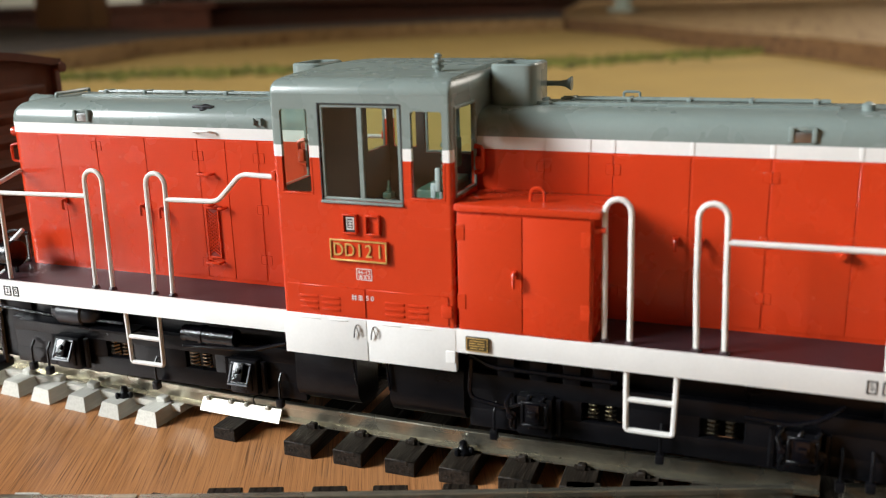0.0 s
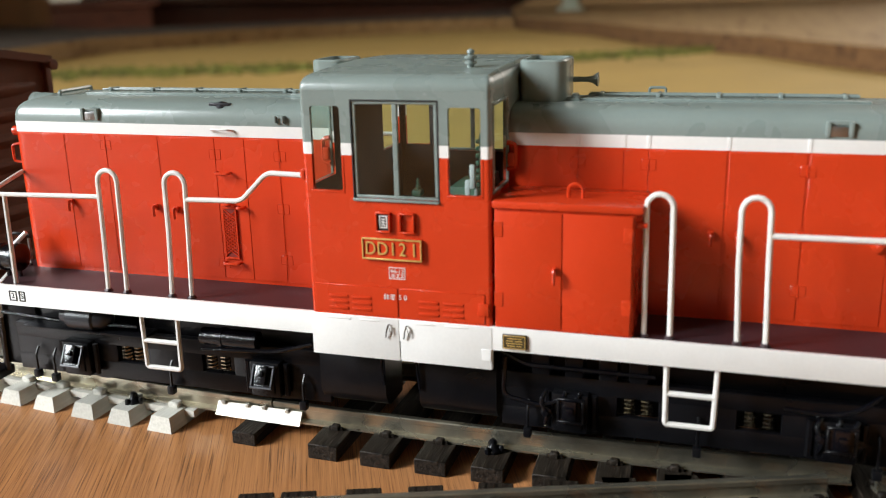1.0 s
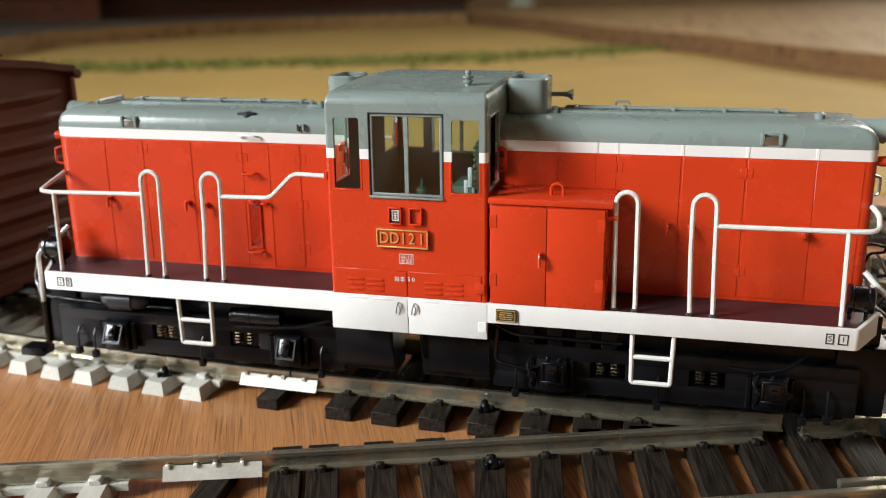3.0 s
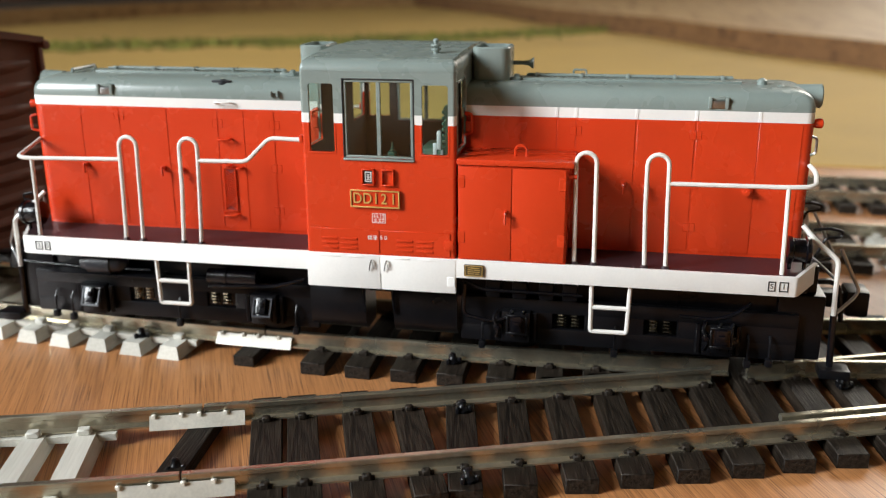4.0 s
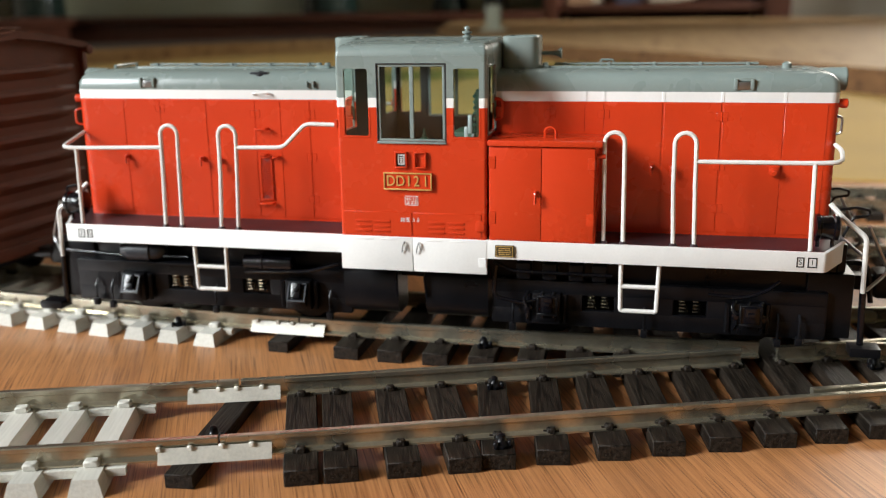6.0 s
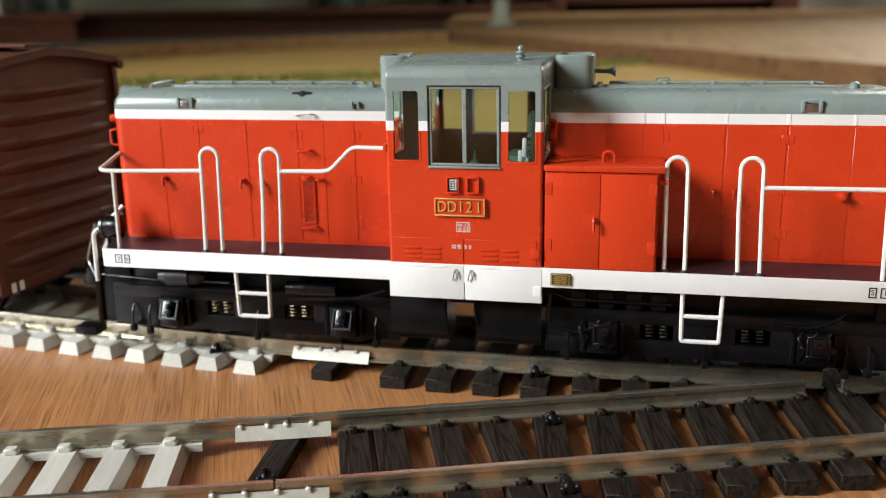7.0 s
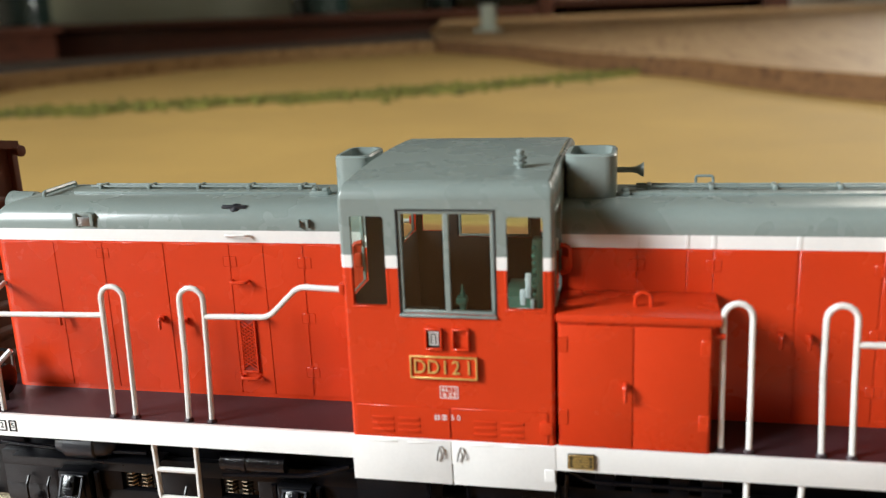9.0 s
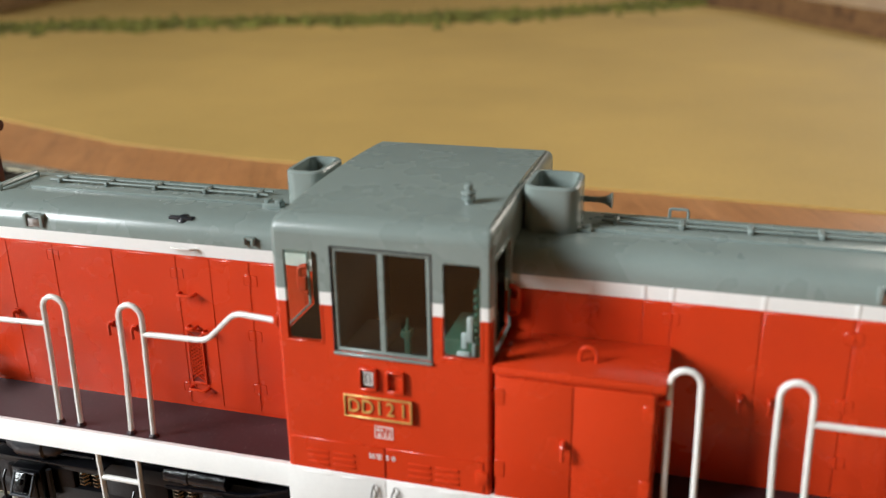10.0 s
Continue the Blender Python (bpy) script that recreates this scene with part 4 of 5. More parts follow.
def hood(s):
    xa, xb = (1.14, 6.11) if s > 0 else (-6.06, -1.14)
    rings, mis = [], []
    for z, i, m in ((2.137, 0, 0), (4.135, 0, 1), (4.285, 0, 2), (4.36, 0.004, 2), (4.43, 0.022, 2), (4.485, 0.055, 2), (4.53, 0.105, 2), (4.56, 0.18, 2), (4.58, 0.28, 2), (4.594, 0.5, 2)):
        rings.append(hood_ring(xa + (i * 0.9 if s < 0 else 0), xb - (i * 0.9 if s > 0 else 0), H0 + i, H1 - i, z, 0.13, s))
        mis.append(m)
    h = part("hood", loft(B(), rings, mis), [RED, WHITE, GREY], loco, "red engine hood with white stripe and grey rounded top")
    if s > 0:
        doors = [(1.22, 1.95), (1.99, 2.48), (2.52, 2.76), (2.80, 3.62), (3.68, 4.46), (4.52, 5.34), (5.38, 5.93)]
        hinges = [(1.97, 3.95), (2.78, 3.95), (4.49, 3.93), (4.49, 2.55), (4.49, 3.2), (2.78, 2.5)]
    else:
        doors = [(-5.88, -5.22), (-5.18, -4.55), (-4.51, -3.72), (-3.66, -2.86), (-2.82, -2.42), (-2.38, -1.92), (-1.86, -1.24)]
        hinges = [(-4.53, 3.98), (-2.84, 3.9), (-1.89, 3.9), (-1.89, 2.5), (-1.89, 3.2), (-2.84, 2.4)]
    for yy, sg in ((H0, 1), (H1, -1)):
        for a, b in doors:
            y0, y1 = sorted((yy - sg * 0.007, yy))
            part("door", box(B(), a - 0.0165, b + 0.0165, y0, y1, 2.19, 4.115, 0.004, seg=1), RED, h)
        for a, z in hinges:
            y0, y1 = sorted((yy - sg * 0.013, yy - sg * 0.004))
            bm = B()
            box(bm, a - 0.085, a - 0.005, y0, y1, z - 0.065, z + 0.065, 0.008, seg=1)
            box(bm, a + 0.005, a + 0.085, y0, y1, z - 0.065, z + 0.065, 0.004, seg=1)
            yc = yy - sg * 0.011
            tube(bm, [(a, yc, z - 0.07), (a, yc, z + 0.07)], 0.010, 6)
            part("hinge", bm, RED, h)
    if s > 0:
        for (_, a), (b, _) in zip(doors, doors[1:]):
            part("stripe_joint", box(B(), (a + b) / 2 - 0.022, (a + b) / 2 + 0.022, H0 - 0.006, H0 + 0.01, 4.137, 4.283, 0.003, seg=1), WHITE, h)
    hand = [(3.51, 3.16), (3.80, 3.16)] if s > 0 else [(-3.82, 3.14), (-3.50, 3.12), (-5.2, 3.15)]
    for x, z in hand:
        bm = B()
        box(bm, x - 0.035, x + 0.035, H0 - 0.055, H0 - 0.012, z - 0.03, z + 0.05, 0.012)
        tube(bm, rounded([(x, H0 - 0.05, z + 0.02), (x, H0 - 0.10, z + 0.02), (x, H0 - 0.10, z - 0.11)], 0.02, 3), 0.022, 6)
        part("door_handle", bm, RED, h)
    if s > 0:
        bm = B()
        lathe(bm, (5.27, H0, 3.14), (0, -1, 0), [(0, 0.08), (0.05, 0.08), (0.055, 0.06), (0.10, 0.06), (0.105, 0.035), (0.15, 0.03)], 10)
        box(bm, 5.19, 5.35, H0 - 0.05, H0, 3.19, 3.24, 0.01)
        part("filler_cap", bm, RED, h)
    else:
        bm = B()
        for q in ((-2.80, -2.585, 2.47, 2.50), (-2.80, -2.585, 3.17, 3.20), (-2.80, -2.775, 2.50, 3.17), (-2.61, -2.585, 2.50, 3.17)):
            box(bm, q[0], q[1], H0 - 0.035, H0 - 0.012, q[2], q[3], 0.005, seg=1)
        gr = part("grille", bm, RED, h)
        bm = B()
        for k in range(26):
            for sl in (-1, 1):
                z = 2.30 + k * 0.048
                p, q = Vector((-2.775, H0 - 0.026, z)), Vector((-2.61, H0 - 0.026, z + sl * 0.115))
                if 2.50 < min(p.z, q.z) and max(p.z, q.z) < 3.17:
                    tube(bm, [p, q], 0.0105, 4, caps=False)
        part("mesh", bm, RED, gr, "fine red wire mesh")
        # thin flat sheet whose darker red paints in the shade of the mesh holes
        part("backing", box(B(), -2.775, -2.61, H0 - 0.019, H0 - 0.0165, 2.5, 3.17), REDSHADE, gr, "flat dark red sheet behind the mesh, shade put into its colour")
        for x, z, w in ((-2.72, 3.66, 0.10), (-2.70, 3.24, 0.05), (-2.50, 3.20, 0.04), (-2.69, 2.42, 0.11)):
            bm = tube(B(), rounded([(x - w, H0 - 0.01, z), (x - w, H0 - 0.10, z), (x + w, H0 - 0.10, z), (x + w, H0 - 0.01, z)], 0.03, 3), 0.02, 6)
            part("grab_handle", bm, RED, h)
        part("grab_handle", tube(B(), rounded([(-2.86, H0 - 0.01, 4.22), (-2.82, H0 - 0.08, 4.24), (-2.58, H0 - 0.08, 4.24), (-2.54, H0 - 0.01, 4.22)], 0.03, 3), 0.015, 6), RAILWHITE, h, "white lifting handle")
        bm = B()
        for q0, q1 in ((-1.93, -1.895), (-1.825, -1.79)):
            box(bm, q0, q1, H0 - 0.05, H0 + 0.05, 4.335, 4.43, 0.01)
        box(bm, -1.895, -1.825, H0 - 0.03, H0 + 0.05, 4.395, 4.43, 0.008)
        part("hook", bm, GREY, h)
        bm = lathe(B(), (-2.76, H0 + 0.15, 4.51), (0, -0.35, 1), [(0, 0.085), (0.03, 0.085), (0.05, 0.055), (0.07, 0.02)], 12)
        box(bm, -2.93, -2.62, H0 + 0.09, H0 + 0.16, 4.525, 4.565, 0.015)
        part("cap", bm, LITBLACK_GREY, h, "small dark winged roof cap")
    # lifting bracket on the shoulder
    x = 4.775 if s > 0 else -4.73
    bm = B()
    for q in ((x - 0.14, x - 0.09), (x + 0.09, x + 0.14)):
        box(bm, q[0], q[1], H0 - 0.03, H0 + 0.12, 4.32, 4.48, 0.015)
    box(bm, x - 0.09, x + 0.09, H0 + 0.01, H0 + 0.13, 4.44, 4.485, 0.012)
    box(bm, x - 0.09, x + 0.09, H0 - 0.012, H0 + 0.05, 4.32, 4.43, 0.01, mi=1)
    part("lifting_bracket", bm, [GREY, STEEL], h)
    # rods and clips along the top, and a raised walkway frame
    r0, r1 = (1.95, 5.05) if s > 0 else (-5.15, -2.05)
    for y in (CY + 0.10, CY + 0.24):
        part("roof_rod", tube(B(), [(r0, y, 4.64), (r1, y, 4.64)], 0.016, 6), GREY, h)
    for k in range(5):
        x = r0 + 0.15 + k * (r1 - r0 - 0.3) / 4
        bm = B()
        box(bm, x - 0.03, x + 0.03, CY + 0.06, CY + 0.28, 4.60, 4.662, 0.012, seg=1)
        part("clip", bm, GREY, h)
    part("roof_panel", box(B(), r0 - 0.1, r1 + 0.1, CY - 0.16, CY + 0.02, 4.585, 4.622, 0.015), GREY, h)
    for x, w in (((1.74, 0.14), (2.75, 0.0), (5.42, 0.06)) if s > 0 else ((-5.55, 0.03), (-1.86, 0.12))):
        bm = B()
        if w == 0.0:
            tube(bm, rounded([(x - 0.1, CY + 0.55, 4.57), (x - 0.1, CY + 0.55, 4.68), (x + 0.1, CY + 0.55, 4.68), (x + 0.1, CY + 0.55, 4.57)], 0.03, 3), 0.018, 6)
        elif w == 0.06:
            lathe(bm, (x, CY - 0.2, 4.56), (0, 0, 1), [(0, 0.07), (0.10, 0.07), (0.11, 0.05), (0.13, 0.02)], 12)
            lathe(bm, (x + 0.25, CY - 0.3, 4.55), (0, 0, 1), [(0, 0.05), (0.05, 0.05), (0.06, 0.02)], 10)
        else:
            if w == 0.03:
                tube(bm, rounded([(x, CY - 0.35, 4.58), (x, CY - 0.35, 4.645), (x, CY + 0.35, 4.645), (x, CY + 0.35, 4.58)], 0.05, 3), 0.03, 6)
            else:
                box(bm, x - w, x + w, CY - 0.22, CY - 0.06, 4.57, 4.64, 0.025)
                box(bm, x - w * 0.8, x - w * 0.3, CY - 0.2, CY - 0.08, 4.63, 4.68, 0.02)
                box(bm, x + w * 0.3, x + w * 0.9, CY - 0.2, CY - 0.08, 4.63, 4.68, 0.02)
        part("roof_fitting", bm, GREY, h)
    # head lamp and small marker lamps on the end
    e = s * 5.86
    lamp = part("head_lamp", lathe(B(), (e, CY, 4.42), (s, 0, 0), [(0, 0.10), (0.06, 0.165), (0.40, 0.175), (0.42, 0.18), (0.44, 0.165), (0.40, 0.15)], 18), GREY, h, "round grey head lamp housing")
    part("lens", lathe(B(), (e + s * 0.385, CY, 4.42), (s, 0, 0), [(0, 0.15), (0.02, 0.13), (0.04, 0.04)], 16), GLASS, lamp)
    part("marker_lamp", lathe(B(), (s * (6.08 if s > 0 else 6.03), H0 + 0.16, 4.12), (s, 0, 0), [(0, 0.05), (0.08, 0.07), (0.14, 0.07), (0.16, 0.04)], 12), RED, h)
    part("grab_handle", tube(B(), rounded([(s * 6.05, H0 + 0.08, 3.95), (s * 6.16, H0 + 0.06, 3.93), (s * 6.16, H0 + 0.06, 3.7), (s * 6.05, H0 + 0.08, 3.68)], 0.04, 3), 0.02, 6), STEEL if s > 0 else RED, h)
    # hollow intake box beside the cab
    q0, q1 = (1.15, 1.73) if s > 0 else (-1.61, -1.15)
    o = [rrect(q0, q1, CY - 0.34, CY + 0.40, z, 0.14, 4) for z in (4.56, 5.07)] + [rrect(q0 + 0.02, q1 - 0.02, CY - 0.32, CY + 0.38, 5.09, 0.12, 4), rrect(q0 + 0.06, q1 - 0.06, CY - 0.28, CY + 0.34, 5.09, 0.10, 4), rrect(q0 + 0.07, q1 - 0.07, CY - 0.27, CY + 0.33, 4.66, 0.10, 4)]
    part("intake_box", loft(B(), o, [0] * 5), GREY, h, "open-topped grey intake box")
    if s > 0:
        part("horn", lathe(B(), (1.66, CY + 0.32, 4.80), (1, 0, 0), [(0, 0.035), (0.22, 0.032), (0.30, 0.045), (0.36, 0.085), (0.375, 0.09), (0.38, 0.06)], 14), GREY, h, "small dark grey air horn")


hood(-1)
hood(1)

# tool box beside the cab
tb = part("tool_box", box(B(), 1.17, 2.745, 0.02, H0 - 0.02, 2.138, 3.56, 0.02), RED, loco, "red tool box with lid and double doors")
part("lid", box(B(), 1.15, 2.82, -0.02, H0 - 0.018, 3.565, 3.655, 0.028), RED, tb)
for a, b in ((1.20, 1.946), (1.956, 2.715)):
    part("door", box(B(), a, b, -0.006, 0.02, 2.17, 3.54, 0.010), RED, tb)
for x, z in ((1.225, 3.33), (1.225, 2.5), (2.67, 3.33), (2.67, 2.5)):
    part("hinge", box(B(), x - 0.05, x + 0.05, -0.014, 0.0, z - 0.09, z + 0.09, 0.004, seg=1), RED, tb)
bm = B()
box(bm, 1.845, 1.895, -0.04, 0.0, 2.84, 2.93, 0.012)
tube(bm, rounded([(1.87, -0.03, 2.90), (1.87, -0.09, 2.90), (1.87, -0.09, 2.74)], 0.02, 3), 0.022, 6)
part("handle", bm, RED, tb)
part("lifting_loop", tube(B(), rounded([(1.96, 0.32, 3.65), (1.96, 0.32, 3.78), (2.04, 0.32, 3.82), (2.12, 0.32, 3.78), (2.12, 0.32, 3.65)], 0.05, 4), 0.020, 6), RED, tb)
bm = B()
box(bm, 2.68, 2.80, 0.05, 0.15, 3.40, 3.46, 0.015)
tube(bm, [(2.78, 0.10, 3.43), (2.86, 0.10, 3.43)], 0.035, 6)
part("bracket", bm, RED, tb)

# hand rails, each bent from one rod
RY = 0.13


def rod(name, pts, mat=RAILWHITE, r=0.033, label="white bent wire hand rail", bend=0.13):
    return part(name, tube(B(), rounded(pts, bend, 5), r, 8), mat, loco, label)


def u_rail(xa, xb, top, y=RY, wob=0.0, lean=0.0):
    m = (xb - xa) / 2
    pts = [(xa, y, 2.14), (xa + wob + lean * 0.5, y, 3.0), (xa + lean, y, top - m)]
    pts += [(lean + (xa + xb) / 2 - m * math.cos(k * math.pi / 8), y, top - m + m * math.sin(k * math.pi / 8)) for k in range(1, 8)]
    pts += [(xb + lean, y, top - m), (xb + wob * 0.5 + lean * 0.5, y, 3.0), (xb, y, 2.14)]
    o = part("hand_rail", tube(B(), pts, 0.033, 8), RAILWHITE, loco, "white bent wire hand rail")
    for x in (xa, xb):
        part("foot", lathe(B(), (x, y, 2.137), (0, 0, 1), [(0, 0.062), (0.02, 0.058), (0.04, 0.042)], 8), DECK, o)


for far in (False, True):
    y = BACK - RY if far else RY
    inn = BACK - 0.88 if far else 0.88
    u_rail(2.86, 3.145, 3.775, y, 0.0, -0.02)
    u_rail(3.86, 4.155, 3.78, y, -0.015, -0.04)
    u_rail(-4.195, -3.905, 3.79, y, 0.01, 0.045)
    u_rail(-3.215, -2.92, 3.795, y, 0.02, 0.06)
    rod("hand_rail", [(4.12, y, 3.375), (5.68, y, 3.385), (6.06, y + (0.02 if not far else -0.02), 3.40), (6.13, inn - (0.3 if not far else -0.3), 3.50), (6.09, inn, 3.54)])
    rod("rail_post", [(5.74, y, 2.14), (5.71, y, 3.40)])
    rod("hand_rail", [(-4.15, y, 3.435), (-5.76, y, 3.40), (-5.92, y, 3.42), (-5.95, inn - (0.2 if not far else -0.2), 3.54), (-6.0, inn, 3.56)])
    rod("rail_post", [(-5.71, y, 2.14), (-5.68, y, 3.42)])
    rod("hand_rail", [(-2.87, y, 3.455), (-2.08, y, 3.47), (-1.70, y, 3.84), (-1.16, y - (0.06 if not far else -0.06), 3.84)], bend=0.10)
    part("boss", box(B(), -1.19, -1.13, y - 0.13, y - 0.01, 3.80, 3.92, 0.015) if not far else box(B(), -1.19, -1.13, y + 0.01, y + 0.13, 3.80, 3.92, 0.015), RED, loco)
    for s in (-1, 1):
        g = -1 if far else 1
        e = (lambda v: BACK - v) if far else (lambda v: v)
        s = s * (0.975 if s < 0 else 1.0)
        rod("corner_rail", [(s * 6.05, e(0.66), 2.72), (s * 6.24, e(0.55), 2.52), (s * 6.54, e(0.45), 2.28), (s * 6.56, e(0.45), 1.46)], r=0.036, bend=0.07)
        rod("step_pipe", [(s * 6.57, e(0.48), 1.47), (s * 6.60, e(0.48), 0.62)], GLOSS, 0.05, "dark glossy step pipe")
        rod("corner_rail", [(s * 6.60, e(0.62), 2.40), (s * 6.95, e(0.80), 1.74), (s * 6.90, e(0.78), 1.64), (s * 6.60, e(0.5), 1.47)], STEEL, 0.026, "thin bare metal corner rail", bend=0.05)
        rod("corner_rail", [(s * 6.26, e(0.92), 2.55), (s * 6.27, e(0.92), 2.18), (s * 6.54, e(0.6), 1.98)], STEEL, 0.024, "thin bare metal corner rail", bend=0.03)
        rod("uncoupling_lever", [(s * 6.26, e(0.95), 2.58), (s * 6.48, e(0.92), 2.62), (s * 6.66, e(0.92), 2.58), (s * 6.65, e(0.92), 2.50), (s * 6.44, e(0.92), 2.47), (s * 6.30, e(0.95), 2.12)], BLACK, 0.022, "black bent wire uncoupling lever", bend=0.05)
        s = 1 if s > 0 else -1
        rod("step_ladder", [(s * 3.68, e(0.055), 1.9), (s * 3.66, e(0.05), 1.135), (s * 3.14, e(0.05), 1.135), (s * 3.13, e(0.055), 1.9)], bend=0.04, label="white wire step ladder")
        rod("rung", [(s * 3.68, e(0.055), 1.51), (s * 3.13, e(0.055), 1.51)], r=0.034, label="white ladder rung")

# round black lamps on the deck corners
for s, y in ((-1, 0.42), (1, 0.42), (-1, BACK - 0.42), (1, BACK - 0.42)):
    bm = B()
    x = s * 5.98
    lathe(bm, (x - 0.17, y, 2.42), (1, 0, 0), [(0, 0.14), (0.02, 0.195), (0.07, 0.20), (0.09, 0.175), (0.25, 0.175), (0.27, 0.20), (0.32, 0.195), (0.34, 0.14)], 16)
    for d in (-0.1, 0.1):
        tube(bm, [(x + d, y, 2.30), (x + d, y, 2.137)], 0.03, 6)
    part("corner_lamp", bm, GLOSS, loco, "round black end lamp")

# bogies, wheels and gear below, all black
for s in (-1, 1):
    bog = part("bogie", box(B(), min(s * 1.35, s * 5.75), max(s * 1.35, s * 5.75), 0.95, BACK - 0.95, 0.75, 1.6, 0.05), BLACK, loco, "black four-wheel bogie")
    for far in (False, True):
        e = (lambda v: BACK - v) if far else (lambda v: v)
        y0, y1 = sorted((e(0.40), e(0.52)))
        bm = B()
        for a, b in ((1.15, 2.56), (3.04, 3.92), (4.40, 6.1)):
            box(bm, min(s * a, s * b), max(s * a, s * b), y0 + 0.006, y1 - 0.006, 0.74, 1.40, 0.03)
        box(bm, min(s * 1.15, s * 6.1), max(s * 1.15, s * 6.1), y0, y1, 0.72, 0.98, 0.03)
        box(bm, min(s * 1.15, s * 6.1), max(s * 1.15, s * 6.1), y0, y1, 1.22, 1.44, 0.03)
        sf = part("side_frame", bm, BLACK, bog)
        for c in (2.02, 4.98):
            a0, a1 = sorted((e(0.24), e(0.42)))
            bm = B()
            box(bm, s * c - 0.22, s * c + 0.22, a0, a1, 0.78, 1.28, 0.04)
            box(bm, s * c - 0.15, s * c + 0.15, e(0.24) - 0.03, e(0.24) + 0.03, 0.84, 1.18, 0.03)
            tube(bm, [(s * c - 0.28, e(0.33), 0.8), (s * c - 0.28, e(0.33), 1.25)], 0.04, 6)
            tube(bm, [(s * c + 0.28, e(0.33), 0.8), (s * c + 0.28, e(0.33), 1.25)], 0.04, 6)
            part("axle_box", bm, BLACK, sf)
            lean = radians(-28 if not far else 28) if s < 0 else 0
            tilt = Matrix.Translation((s * c + 0.03, e(0.13), 1.12)) @ Euler((lean, 0, 0)).to_matrix().to_4x4()
            g = -1 if far else 1
            bm = B()
            for q in ((-0.16, 0.16, -0.16, -0.125), (-0.16, 0.16, 0.125, 0.16), (-0.16, -0.125, -0.125, 0.125), (0.125, 0.16, -0.125, 0.125)):
                box(bm, q[0], q[1], -0.02, 0.02, q[2], q[3], 0.008, seg=1, rot=tilt)
            # left covers take a lighter colour that stands in for light on their edges
            part("axle_cover", bm, LITBLACK_GREY if s < 0 else BLACK, sf, "axle cover frame, lit grey put into its colour on the left bogie")
            bm = B()
            box(bm, -0.123, 0.123, -0.004, 0.03, -0.123, 0.123, rot=tilt)
            box(bm, -0.085, 0.075, min(-0.07 * g, 0), max(-0.07 * g, 0.0), -0.10, 0.15, 0.02, rot=tilt)
            box(bm, -0.045, 0.045, min(-0.11 * g, -0.05 * g), max(-0.11 * g, -0.05 * g), 0.0, 0.07, 0.012, rot=tilt)
            part("bolt", bm, GLOSS, sf)
        for c in (2.70, 2.90, 4.06, 4.26):
            bm = B()
            k = [(s * c + 0.06 * math.cos(t * 1.2566), e(0.45) + 0.06 * math.sin(t * 1.2566), 1.02 + t * 0.0105) for t in range(24)]
            tube(bm, k, 0.016, 5)
            part("spring", bm, SPRING, sf, "small coil spring")
        if s > 0:
            for x in (1.72, 1.95, 2.12, 4.78, 4.98, 5.16):
                h = 0.12 * ((x * 7.3) % 1)
                bm = tube(B(), rounded([(x, e(0.26), 0.86), (x + 0.05, e(0.17), 0.95 + h), (x - 0.04, e(0.18), 1.12 + h), (x + 0.02, e(0.27), 1.30)], 0.06, 4), 0.026, 6)
                lathe(bm, (x + 0.03, e(0.22), 0.98 + h), (0, -1 if not far else 1, 0), [(0, 0.07), (0.04, 0.07), (0.05, 0.04), (0.08, 0.035)], 8)
                part("brake_gear", bm, GLOSS, sf)
        for x, z in ((5.72, 0.66), (5.42, 0.62), (1.5, 0.64), (3.5, 0.64)):
            bm = B()
            tube(bm, rounded([(s * x, e(0.38), 1.1), (s * x, e(0.30), 1.0), (s * x, e(0.30), z)], 0.05, 3), 0.018, 6)
            box(bm, s * x - 0.05, s * x + 0.05, e(0.30) - 0.05, e(0.30) + 0.05, z, z + 0.12, 0.02)
            part("brake_hanger", bm, BLACK, sf)
        for c in (2.02, 4.98):
            yw = e(0.92)
            g = -1 if far else 1
            part("wheel", lathe(B(), (s * c, yw - g * 0.16, 1.0), (0, g, 0), [(0, 0.1), (0.001, 0.38), (0.03, 0.40), (0.04, 0.50), (0.20, 0.525), (0.21, 0.60), (0.26, 0.59), (0.27, 0.1)], 28), BLACK, bog, "black spoked-rim wheel")
